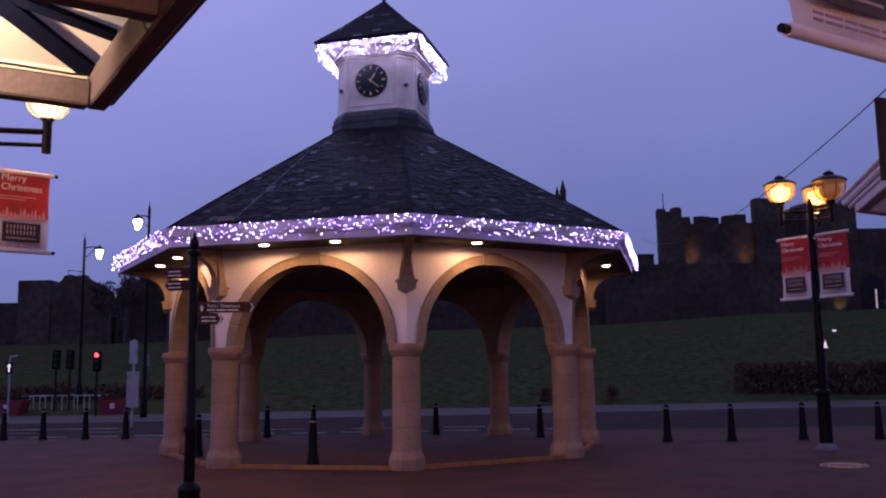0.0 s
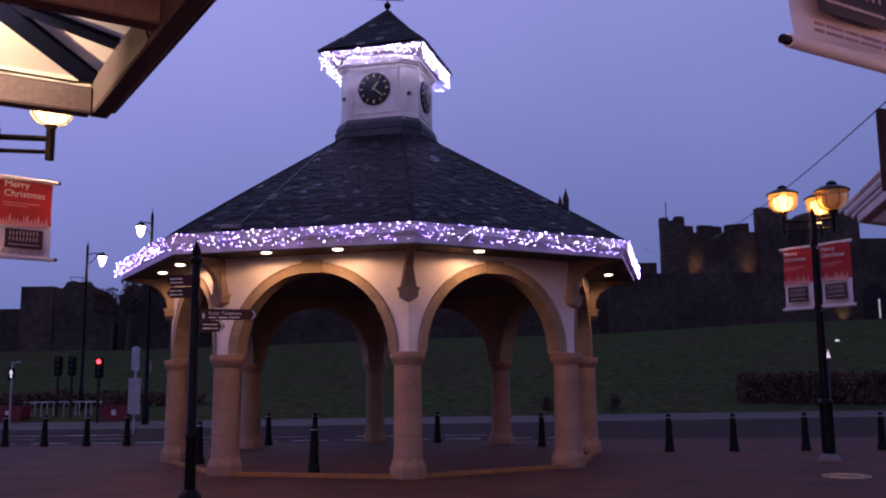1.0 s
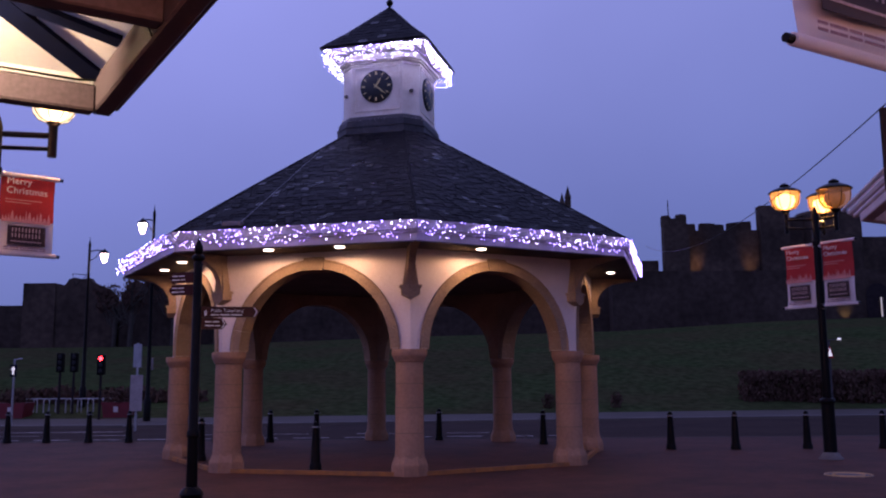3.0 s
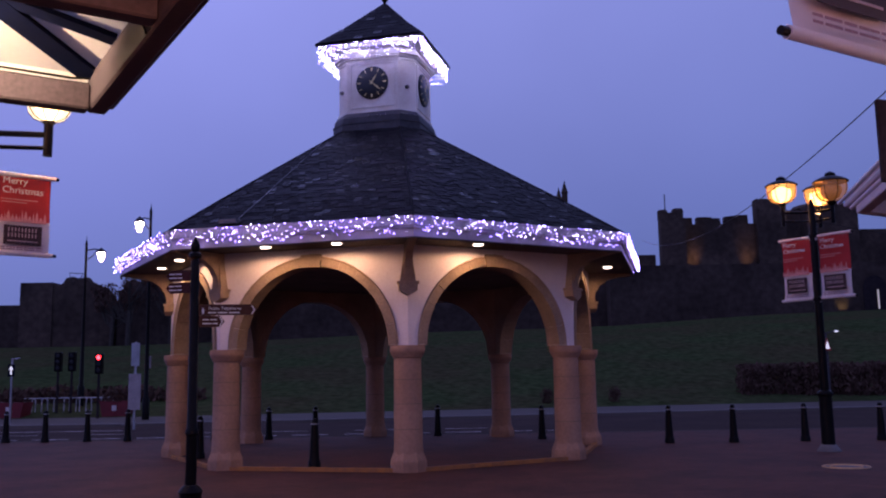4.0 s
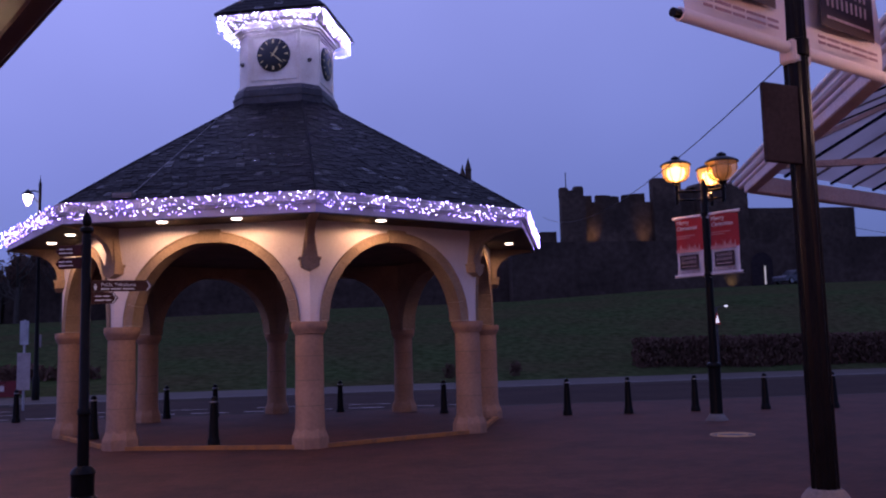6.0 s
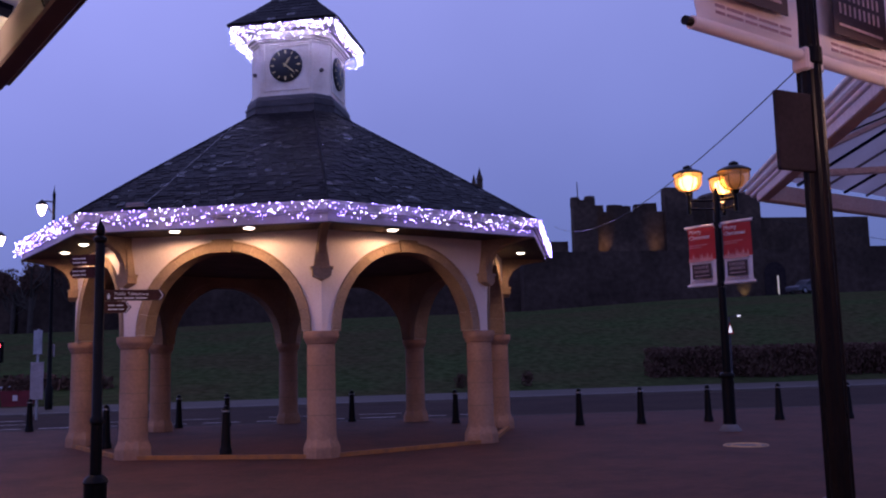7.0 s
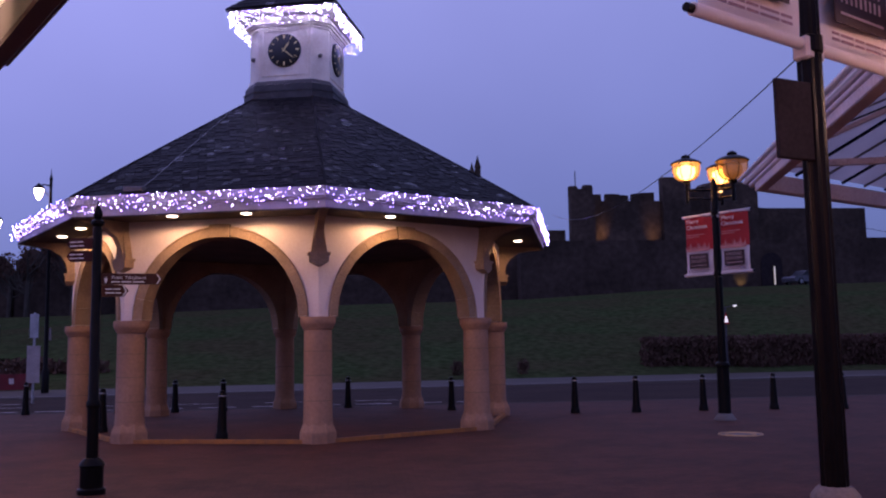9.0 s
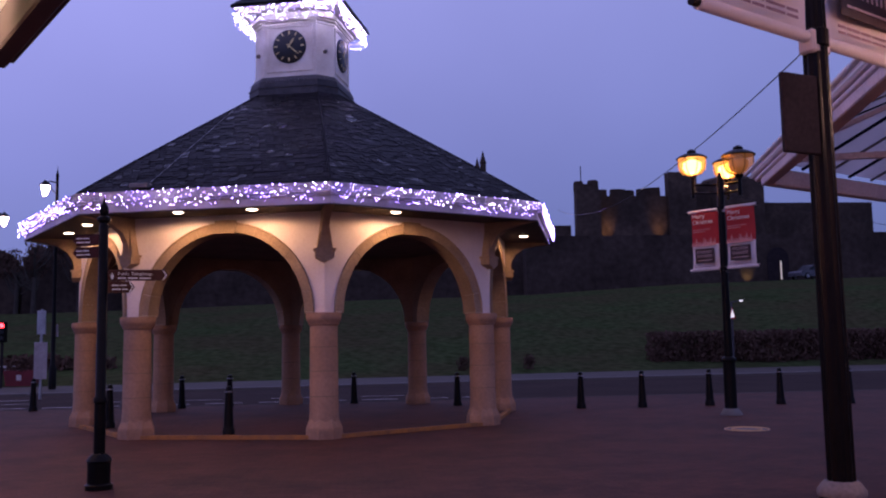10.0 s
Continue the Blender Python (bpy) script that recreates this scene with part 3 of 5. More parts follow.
# turret roof
TE = 1.355
cap = bmesh.new()
z0, z1, apex = 9.82, 9.87, 11.24
c0 = [heading(TURRET_TURN) @ Vector((x, y, 0)) for x, y in ((-TE, -TE), (TE, -TE), (TE, TE), (-TE, TE))]
lo = [cap.verts.new(p + Vector((0, 0, z0))) for p in c0]
mid = [cap.verts.new(p + Vector((0, 0, z1))) for p in c0]
brk = [cap.verts.new(p * 0.60 + Vector((0, 0, z1 + 0.535))) for p in c0]
tip = [cap.verts.new(p * 0.045 + Vector((0, 0, apex))) for p in c0]
for a, b in ((lo, mid), (mid, brk), (brk, tip)):
    for i in range(4):
        cap.faces.new((a[i], a[(i + 1) % 4], b[(i + 1) % 4], b[i]))
cap.faces.new(lo[::-1])
cap.faces.new(tip)
part("turret_roof", cap, SLATE, turret, "low pyramid of dark slate")
for i in range(4):
    b = bmesh.new()
    p, q = c0[i], c0[(i + 1) % 4]
    d, n = (q - p).normalized(), Vector((0, 0, 1))
    out = d.cross(n)
    for w, za, zb in ((0.025, 9.70, 9.822),):
        v = [b.verts.new(s + out * o + Vector((0, 0, z))) for s in (p * 0.925, q * 0.925) for o, z in ((-w, za), (0.0, za), (0.0, zb), (-w, zb))]
        for f in ((0, 1, 2, 3), (7, 6, 5, 4), (0, 4, 5, 1), (1, 5, 6, 2), (2, 6, 7, 3), (3, 7, 4, 0)):
            b.faces.new([v[j] for j in f])
    part("turret_fascia", b, EAVE_PAINT, turret)
b = bmesh.new()
s = TE * 0.925 - 0.03
box(b, -s, -s, 9.71, s, s, 9.75, heading(TURRET_TURN))
part("turret_soffit", b, EAVE_PAINT, turret)
# finial and weather vane
vane = bmesh.new()
lathe(vane, [(0.075, 11.18), (0.05, 11.26), (0.03, 11.30), (0.075, 11.35), (0.09, 11.41), (0.06, 11.47), (0.015, 11.51), (0.012, 12.10)], 14)
tube(vane, [(-0.42, 0, 11.56), (0.42, 0, 11.56)], 0.012, 6)
tube(vane, [(0, -0.42, 11.56), (0, 0.42, 11.56)], 0.012, 6)
prism(vane, [(0.1, 11.95), (0.42, 12.03), (0.42, 11.87)], -0.008, 0.008)
tube(vane, [(-0.35, 0, 11.95), (0.2, 0, 11.95)], 0.012, 6)
part("weather_vane", vane, BLACK, turret, "black iron ball finial and weather vane", smooth=True)

# floor slab with worn yellow edging
bm = bmesh.new()
lo = [bm.verts.new(ring_at(45 * k, R + 0.18, 0.0)) for k in range(8)]
hi = [bm.verts.new(ring_at(45 * k, R + 0.18, 0.035)) for k in range(8)]
for i in range(8):
    bm.faces.new((lo[i], lo[(i + 1) % 8], hi[(i + 1) % 8], hi[i]))
bm.faces.new(hi)
slab = part("floor_slab", bm, PAVING, pavilion)
for k in (6, 7, 0, 1):
    eave_strip("edging", R + 0.181, R + 0.29, -0.01, 0.075, YELLOW, slab, k, "worn yellow painted edging kerb")

# downlights in the soffit
DOWNS = ((5.34, -75.6), (5.35, -59.0), (5.44, -29.7), (5.42, -14.4), (5.35, 14.9), (5.37, 73.8), (5.4, 118), (5.4, 150), (5.4, 196), (5.4, 240))
for r, d in DOWNS:
    p = ring_at(d, r, SOFFIT_Z)
    b = bmesh.new()
    lathe(b, [(0.105, 0.0), (0.125, -0.004), (0.125, -0.010), (0.10, -0.012)], 18, Matrix.Translation(p))
    fit = part("downlight", b, WHITE_PAINT, pavilion, "round white recessed downlight, lit")
    b = bmesh.new()
    lathe(b, [(0.099, -0.011), (0.09, -0.022), (0.05, -0.030), (0.01, -0.033)], 18, Matrix.Translation(p))
    part("lens", b, DOWN, fit, smooth=True)
    q = PAV @ (p + Vector((0, 0, -0.085)))
    lamp("downlight_lamp", "SPOT", q, 40 if abs(d) < 80 else 11, (1.0, 0.59, 0.38), 0.06, q + Vector((0, 0, -1)), 179, 0.25)


# ---- fairy lights ----
def fairy_lights(name, label, corners, closed, drop, per_metre, seed, size, white, glowing):
    rnd = random.Random(seed)
    ob = thing(name, Matrix.Identity(4), label, "string lights")
    bulbs, tinted, wire = bmesh.new(), bmesh.new(), bmesh.new()
    n = len(corners)
    chain = []
    for i in range(n if closed else n - 1):
        a, b = corners[i], corners[(i + 1) % n]
        length = (b - a).length
        out = (b - a).cross(Vector((0, 0, 1))).normalized()
        for j in range(int(length * per_metre)):
            s = (j + rnd.random()) / (length * per_metre)
            bunch = 0.5 + 0.5 * math.sin(s * length * 2.3 + i * 1.7) * math.sin(s * length * 5.1 + i)
            if rnd.random() > 0.62 + 0.55 * bunch:
                continue
            p = a.lerp(b, s)
            depth = drop * rnd.random() ** (1.5 if drop > 0.39 else 0.95)
            p = p + out * (0.03 + 0.05 * rnd.random()) - Vector((0, 0, depth))
            r = size * rnd.choice((0.55, 0.7, 0.85, 1.0, 1.0, 1.3))
            bmesh.ops.create_icosphere(bulbs if rnd.random() < white else tinted, subdivisions=1, radius=r, matrix=Matrix.Translation(p))
        steps = int(length / 0.09)
        run = chain
        for j in range(steps + 1):
            p = a.lerp(b, j / steps) + out * 0.035
            p.z -= drop * (0.5 + 0.48 * (1 if j % 2 else -1) * rnd.random())
            run.append(p)
    tube(wire, chain, 0.004, 4)
    bl = part("bulb_chain", bulbs, glowing, ob, "small cool white bulbs, lit")
    tagged(bl, kind="stuff")
    bl = part("halo_bulb_chain", tinted, HALO_LED, ob, "small bulbs tinted violet in place of a halo, lit")
    tagged(bl, kind="stuff")
    part("cable", wire, WHITE_PAINT, ob, "thin pale cable")
    return ob


eave_ring = [PAV @ ring_at(45 * k, EAVE + 0.10, 4.615) for k in range(8)]
fairy_lights("fairy_lights", "dense string of cool white fairy lights along the pavilion eave", eave_ring, True, 0.33, 44, 3, 0.0096, 0.33, LED)
turret_eave = [PAV @ (p * 0.928 + Vector((0, 0, 9.81))) for p in c0]
fairy_lights("fairy_lights", "dense curtain of cool white fairy lights under the turret roof", turret_eave, True, 0.40, 96, 5, 0.0090, 0.55, BRIGHT_LED)


# ---- street furniture ----
def bollard(at):
    ob = thing("bollard", pose(*at), "black cast iron tapered bollard with a domed top", "bollard", "bollards round the square")
    part("body", lathe(bmesh.new(), [(0.125, -0.02), (0.125, 0.10), (0.105, 0.13), (0.10, 0.16), (0.068, 0.78), (0.066, 0.80)], 18), BLACK, ob, smooth=True)
    part("cap", lathe(bmesh.new(), [(0.066, 0.80), (0.074, 0.815), (0.074, 0.845), (0.062, 0.86), (0.058, 0.89), (0.040, 0.925), (0.01, 0.935)], 18), BLACK, ob, smooth=True)
    part("band", lathe(bmesh.new(), [(0.0745, 0.816), (0.0755, 0.82), (0.0755, 0.835), (0.0745, 0.839)], 18), STEEL, ob, "pale worn band")
    return ob


BOLLARDS = [(-13.06, 27.5), (-11.87, 27.45), (-10.6, 27.4), (-9.39, 27.35), (-8.1, 27.2), (-6.75, 27.1), (-5.14, 26.95), (-3.78, 26.9), (-0.22, 26.84), (2.59, 24.84), (5.6, 23.19), (7.17, 23.06), (8.96, 23.08), (10.8, 22.95),
            (12.49, 22.61), (-2.58, 18.22), (-5.44, 20.51)]
first = bollard((BOLLARDS[0][0], BOLLARDS[0][1], 0))
for x, y in BOLLARDS[1:]:
    z = 0.035 if (x, y) in ((-2.58, 18.22), (-5.44, 20.51)) else 0
    copy_thing(first, pose(x, y, z, 0, 0, (x * 37) % 360))


def bars(parent, m, rows, mat, name="lettering"):
    """Unreadable lines of writing as plain bars: (x0, x1, z, height)."""
    b = bmesh.new()
    for x0, x1, z, h in rows:
        box(b, x0, -0.0015, z, x1, 0.0015, z + h)
    b.transform(m)
    return tagged(part(name, b, mat, parent), kind="stuff")


def banner(m, width, height, label, side):
    """A cloth banner on two rods, red above and white below; local x along the rods from the post, z up from the lower rod."""
    ob = thing("banner", m, label, "banner", "festive banners on lamp posts")
    nx, nz = 8, 12
    def wave(x, z):
        return 0.018 * math.sin(x * 5 + z * 2.3) + 0.010 * math.sin(z * 7 + x * 3) + 0.02 * math.sin(math.pi * z / height)
    split = 0.42 * height
    low = 0.13 if height == 1.36 else 0.11
    for nm, z0, z1, mat in (("lower_cloth", 0.0, split, CLOTH), ("upper_cloth", split, height, RED)):
        b = bmesh.new()
        for yy in (-0.003, 0.003):
            g = [[b.verts.new((width * i / nx, wave(width * i / nx, z0 + (z1 - z0) * j / nz) + yy, z0 + (z1 - z0) * j / nz)) for i in range(nx + 1)] for j in range(nz + 1)]
            for j in range(nz):
                for i in range(nx):
                    b.faces.new((g[j][i], g[j][i + 1], g[j + 1][i + 1], g[j + 1][i]))
        part(nm, b, mat, ob, smooth=True)
    for z in (0.0, height):
        b = bmesh.new()
        tube(b, [(-0.06, 0, z), (width + 0.06, 0, z)], 0.034, 12)
        rod = part("rod", b, CLOTH, ob, "cloth hem over a pale rod", smooth=True)
        b = bmesh.new()
        end = width + 0.06 if side > 0 else -0.06
        tube(b, [(end, 0, z), (end + 0.05 * side, 0, z)], 0.024, 8)
        part("rod_end", b, BLACK, rod)
        b = bmesh.new()
        x = -0.055 if side > 0 else width + 0.055
        box(b, x - 0.04, -0.05, z - 0.09, x + 0.04, 0.05, z + 0.04, None, 0.012)
        part("rod_bracket", b, CLOTH, rod, "pale bracket on the post")
    for face in (-1, 1):
        f = Matrix.Identity(4) if face < 0 else Matrix.Translation((width, 0, 0)) @ pose(0, 0, 0, 0, 0, 180)
        on = f @ Matrix.Translation((0, -0.042, 0))
        b = bmesh.new()
        box(b, 0.15 * width, -0.002, low * height, 0.85 * width, 0.002, (low + 0.245) * height)
        b.transform(on)
        part("printed_plaque", b, PLAQUE, ob, "dark plaque with pale lettering strokes")
        bars(ob, on @ Matrix.Translation((0, -0.004, 0)), [(x, x + 0.022 * width, (z + low) * height, 0.05 * height) for z in (0.165, 0.095) for x in [width * (0.23 + 0.062 * i) for i in range(9)]], PLAQUELETTER)
        bars(ob, on @ Matrix.Translation((0, -0.004, 0)), [(0.22 * width, 0.78 * width, (low + 0.04) * height, 0.012 * height)], PLAQUELETTER)
        letters("lettering", "Merry\nChristmas", 0.12 * width / 0.65, LETTER, ob, on @ Matrix.Translation((0.09 * width, 0, 0.88 * height)))
        bars(ob, on, [(0.08 * width, 0.75 * width, 0.675 * height, 0.012 * height), (0.08 * width, 0.55 * width, 0.64 * height, 0.012 * height)], PINKPRINT)
        bars(ob, on, [(x * width, (x + w) * width, z * height, 0.011 * height) for z in (0.072, 0.046) for x, w in ((0.10, 0.09), (0.21, 0.16), (0.39, 0.12), (0.53, 0.20), (0.75, 0.12))], MAUVEPRINT)
        rnd = random.Random(4)
        b = bmesh.new()
        x = 0.03 * width
        line = [(x, split - 0.03)]
        while x < 0.90 * width:
            w = width * rnd.uniform(0.035, 0.08)
            h = height * rnd.uniform(0.05, 0.14)
            line += [(x, split + 0.01), (x + 0.01, split + h * 0.6), (x + w / 2, split + h), (x + w - 0.01, split + h * 0.6), (x + w, split + 0.01)]
            x += w + 0.004
        line.append((x, split - 0.03))
        prism(b, line, -0.001, 0.001)
        b.transform(on)
        part("printed_skyline", b, PINKPRINT, ob, "pale printed row of pointed rooftops")
    return ob


def lantern(parent, at, glass, light, size=1.0, lit=True):
    """A bowl lantern on a short stem: metal cap, ribbed glass bowl, bulb."""
    m = Matrix.Translation(at) @ Matrix.Scale(size, 4)
    head = part("lantern", lathe(bmesh.new(), [(0.05, -0.10), (0.07, -0.07), (0.10, -0.03), (0.10, -0.02)], 16, m), BLACK, parent, "bowl lantern with ribbed glass, lit" if lit else "unlit bowl lantern, its ribbed amber glass given a faint glow", smooth=True)
    part("glass_bowl", lathe(bmesh.new(), [(0.10, -0.02), (0.215, 0.03), (0.285, 0.12), (0.308, 0.24), (0.305, 0.36)], 24, m), glass, head, smooth=True)
    part("lantern_cap", lathe(bmesh.new(), [(0.335, 0.355), (0.34, 0.375), (0.28, 0.42), (0.16, 0.47), (0.10, 0.48), (0.10, 0.53), (0.06, 0.56), (0.015, 0.58)], 24, m), BLACK, head, smooth=True)
    part("bulb", lathe(bmesh.new(), [(0.04, 0.0), (0.15, 0.06), (0.20, 0.16), (0.19, 0.27), (0.05, 0.34)], 14, m), (LANTERN_BULB if glass is AMBER else BULB) if lit else DEAD_BULB, head, smooth=True)
    for i in range(8):
        b = bmesh.new()
        a = math.pi * i / 4 + 0.2
        tube(b, [m @ Vector((r * math.cos(a), r * math.sin(a), z)) for r, z in ((0.10, -0.02), (0.22, 0.03), (0.29, 0.12), (0.314, 0.24), (0.312, 0.36))], 0.009, 5)
        part("rib", b, BLACK, head)
    if light and lit:
        lamp("lantern_lamp", "POINT", parent.matrix_basis @ (Vector(at) + Vector((0, 0, -0.20))), light, (1.0, 0.50, 0.26), 0.10)
    return head


def fluted(bm, profile, flutes, depth):
    """A turned shaft whose surface is cut with shallow flutes."""
    sides = flutes * 4
    rings = []
    for r, z in profile:
        rings.append([bm.verts.new(((r - depth * (0.5 + 0.5 * math.cos(2 * math.pi * i / 4))) * math.cos(2 * math.pi * i / sides),
                                    (r - depth * (0.5 + 0.5 * math.cos(2 * math.pi * i / 4))) * math.sin(2 * math.pi * i / sides), z)) for i in range(sides)])
    for p, q in zip(rings, rings[1:]):
        for i in range(sides):
            j = (i + 1) % sides
            bm.faces.new((p[i], p[j], q[j], q[i]))
    bm.faces.new(rings[0][::-1])
    bm.faces.new(rings[-1])
    return bm


def lamp_post(at, turn, label, lanterns, top=5.35, energy=35, glass=None, slim=False, heavy=1.0, clamps=(3.3, 4.72)):
    ob = thing("lamp_post", pose(*at, 0, 0, turn), label, "lamp post", "lamp posts with banners")
    if slim:
        part("foot", lathe(bmesh.new(), [(0.14, -0.01), (0.14, 0.5), (0.122, 0.55), (0.118, 0.892)], 18), BLACK, ob, smooth=True)
        part("collar", lathe(bmesh.new(), [(0.122, 0.893), (0.125, 0.90), (0.124, 0.925), (0.098, 0.96), (0.085, 0.972)], 18), KERB, ob, "pale grey collar", smooth=True)
        part("shaft", fluted(bmesh.new(), [(0.073, 0.965), (0.069, 2.6), (0.064, top), (0.04, top + 0.12), (0.02, top + 0.2)], 9, 0.012), BLACK, ob, smooth=True)
        wide = 0.066
    else:
        part("foot", lathe(bmesh.new(), [(0.25, -0.01), (0.25, 0.02), (0.18, 0.11), (0.155, 0.15)], 18), KERB, ob, "pale concrete foot", smooth=True)
        part("lower_shaft", lathe(bmesh.new(), [(0.15, 0.13), (0.14, 0.2), (0.135, 1.18), (0.16, 1.2), (0.165, 1.24), (0.15, 1.28), (0.11, 1.31)], 20), BLACK, ob, smooth=True)
        part("upper_shaft", lathe(bmesh.new(), [(0.095, 1.30), (0.085, 2.6), (0.08, top), (0.05, top + 0.12), (0.02, top + 0.2)], 18), BLACK, ob, smooth=True)
        wide = 0.09
    for z in clamps:
        part("clamp_band", lathe(bmesh.new(), [(wide, z - 0.05), (wide + 0.012, z - 0.045), (wide + 0.012, z + 0.045), (wide, z + 0.05)], 18), BLACK, ob)
    for dx, dy, z, *more in lanterns:
        b = bmesh.new()
        tube(b, [(0, 0, top - 0.1), (dx * 0.5, dy * 0.5, top - 0.08), (dx, dy, top - 0.06)], 0.03 * heavy, 8)
        tube(b, [(0, 0, top - 0.3), (dx * 0.5, dy * 0.5, top - 0.28), (dx, dy, top - 0.26)], 0.022 * heavy, 8)
        tube(b, [(dx, dy, top - 0.38), (dx, dy, z - 0.06)], 0.045 * heavy, 10)
        part("arm", b, BLACK, ob, smooth=True)
        lantern(ob, (dx, dy, z), more[2] if len(more) > 2 else glass or AMBER, energy, *more[:2])
    return ob


def bannered_post(at, turn, label, lanterns, cloth=((1, 0.66, 1.40), (-1, 0.66, 1.40)), z=3.32, **more):
    post = lamp_post(at, turn, label, lanterns, **more)
    base = pose(*at, 0, 0, turn)
    for s, w, h in cloth:
        banner(base @ pose(0.10 * s if s > 0 else -0.10 - w, 0, z), w, h, "red and white festive cloth banner on a black lamp post", s)
    return post


def turned(deg, x, y):
    """A plan offset given in world axes, as local to a post turned by deg."""
    v = Matrix.Rotation(radians(-deg), 3, "Z") @ Vector((x, y, 0))
    return v.x, v.y


bannered_post((8.30, 20.12, 0), -56, "black lamp post with two lit amber lanterns, one unlit, and banners",
              ((*turned(-56, -0.56, 0.23), 5.53, 1.05), (*turned(-56, 0.40, -0.16), 5.49, 1.14, False, CLEAR_AMBER), (*turned(-56, 0.37, 0.45), 5.49)), cloth=((1, 0.74, 1.38), (-1, 0.74, 1.38)))
bannered_post((2.512, 4.68, 0), 31, "tall fluted black lamp post with two banners and a sign box", ((-0.60, 0.0, 5.55), (0.60, 0.0, 5.55)),
              cloth=((1, 0.84, 1.36), (-1, 0.84, 1.36)), z=3.36, slim=True, energy=60, clamps=(3.36, 4.72))
bannered_post((-6.45, 12.70, 0), 40, "black lamp post with lit pale lanterns and banners beside the canopy",
              ((*turned(40, 0.68, 0.3), 5.58), (*turned(40, 0.0, -1.0), 5.58)), z=3.60, cloth=((1, 0.745, 1.15), (-1, 0.745, 1.15)), top=5.42, heavy=1.5, energy=330, glass=PALE, clamps=(3.58, 4.78))

# dark sign box on the tall post
b = bmesh.new()
box(b, -0.31, -0.045, 2.70, -0.05, -0.015, 3.135, None, 0.006)
box_sign = solid("sign_box", b, SIGNGREY, "dark grey flat sign box clamped to a lamp post", "sign", pose(2.518, 4.68, 0, 0, 0, 20))


# finger post
def finger_post():
    ob = thing("finger_post", pose(-3.26, 11.87, 0), "black iron finger post with brown direction signs", "signpost")
    part("foot", lathe(bmesh.new(), [(0.17, -0.01), (0.17, 0.06), (0.14, 0.08), (0.14, 0.33), (0.16, 0.35), (0.13, 0.40), (0.085, 0.44)], 16), BLACK, ob, smooth=True)
    part("shaft", lathe(bmesh.new(), [(0.074, 0.43), (0.068, 1.05), (0.084, 1.07), (0.084, 1.12), (0.064, 1.15), (0.056, 3.30), (0.046, 3.34)], 16), BLACK, ob, smooth=True)
    part("finial", lathe(bmesh.new(), [(0.05, 3.33), (0.085, 3.36), (0.085, 3.40), (0.04, 3.43), (0.06, 3.48), (0.055, 3.53), (0.02, 3.60), (0.005, 3.66)], 16), BLACK, ob, smooth=True)
    for z0, z1, length, turn, words in ((2.595, 2.735, 0.80, 10, "Public Telephone"), (2.44, 2.585, 0.39, 10, ""), (3.05, 3.19, 0.42, 165, ""), (2.89, 3.03, 0.42, 165, "")):
        t = pose(0, 0, 0, 0, 0, turn)
        b = bmesh.new()
        zc = (z0 + z1) / 2
        prism(b, [(0.06, z0), (length - 0.06, z0), (length, zc), (length - 0.06, z1), (0.06, z1)], -0.012, 0.012, t)
        arm = part("sign_arm", b, BROWN, ob, "brown direction sign arm with white lettering")
        f = t @ Matrix.Translation((0, -0.015, 0)) if turn < 90 else t @ pose(length + 0.06, 0.015, 0, 0, 0, 180)
        if words:
            letters("lettering", words, 0.060, LETTER, arm, f @ Matrix.Translation((0.18, 0, z0 + 0.068)))
            bars(arm, f, [(0.18, 0.28, z0 + 0.024, 0.016), (0.30, 0.42, z0 + 0.024, 0.016), (0.44, 0.58, z0 + 0.024, 0.016)], LETTER)
            bars(arm, f, [(0.10, 0.125, z0 + 0.02, 0.05), (0.095, 0.13, z0 + 0.045, 0.03), (0.105, 0.12, z0 + 0.078, 0.018)], LETTER, "pictogram")
        else:
            bars(arm, f, [(0.11, 0.19, zc + 0.016, 0.013), (0.205, 0.29, zc + 0.016, 0.013), (0.11, 0.22, zc - 0.034, 0.013), (0.235, 0.30, zc - 0.034, 0.013)], LETTER)
        if turn > 90:
            continue
        chev = bmesh.new()
        prism(chev, [(length - 0.075, z0 + 0.01), (length - 0.06, z0 + 0.01), (length - 0.02, zc), (length - 0.06, z1 - 0.01), (length - 0.075, z1 - 0.01), (length - 0.035, zc)], -0.015, 0.015, t)
        part("chevron", chev, LETTER, arm)
    return ob


finger_post()

# manhole cover
b = bmesh.new()
lathe(b, [(0.42, -0.01), (0.42, 0.004), (0.40, 0.007), (0.02, 0.007)], 28)
cover = solid("manhole_cover", b, LEAD, "round worn iron manhole cover with a pale rim in the paving", "manhole", pose(7.24, 16.85, 0), smooth=True)
b = bmesh.new()
for r in (0.40, 0.27):
    ring_pts = [(r * math.cos(2 * math.pi * i / 28), r * math.sin(2 * math.pi * i / 28), 0.008) for i in range(29)]
    tube(b, ring_pts, 0.016, 5)
part("rim", b, PALERIM, cover, "pale yellowish rim")

# overhead cable from the tall post to the pavilion eave
b = bmesh.new()
p0, p1 = Vector((2.42, 4.66, 3.27)), PAV @ ring_at(57, EAVE + 0.02, 4.62)
tube(b, [p0.lerp(p1, i / 24) - Vector((0, 0, 0.41 * 4 * (i / 24) * (1 - i / 24))) for i in range(25)], 0.0038, 5)
solid("overhead_cable", b, BLACK, "thin black overhead cable between post and pavilion", "cable")


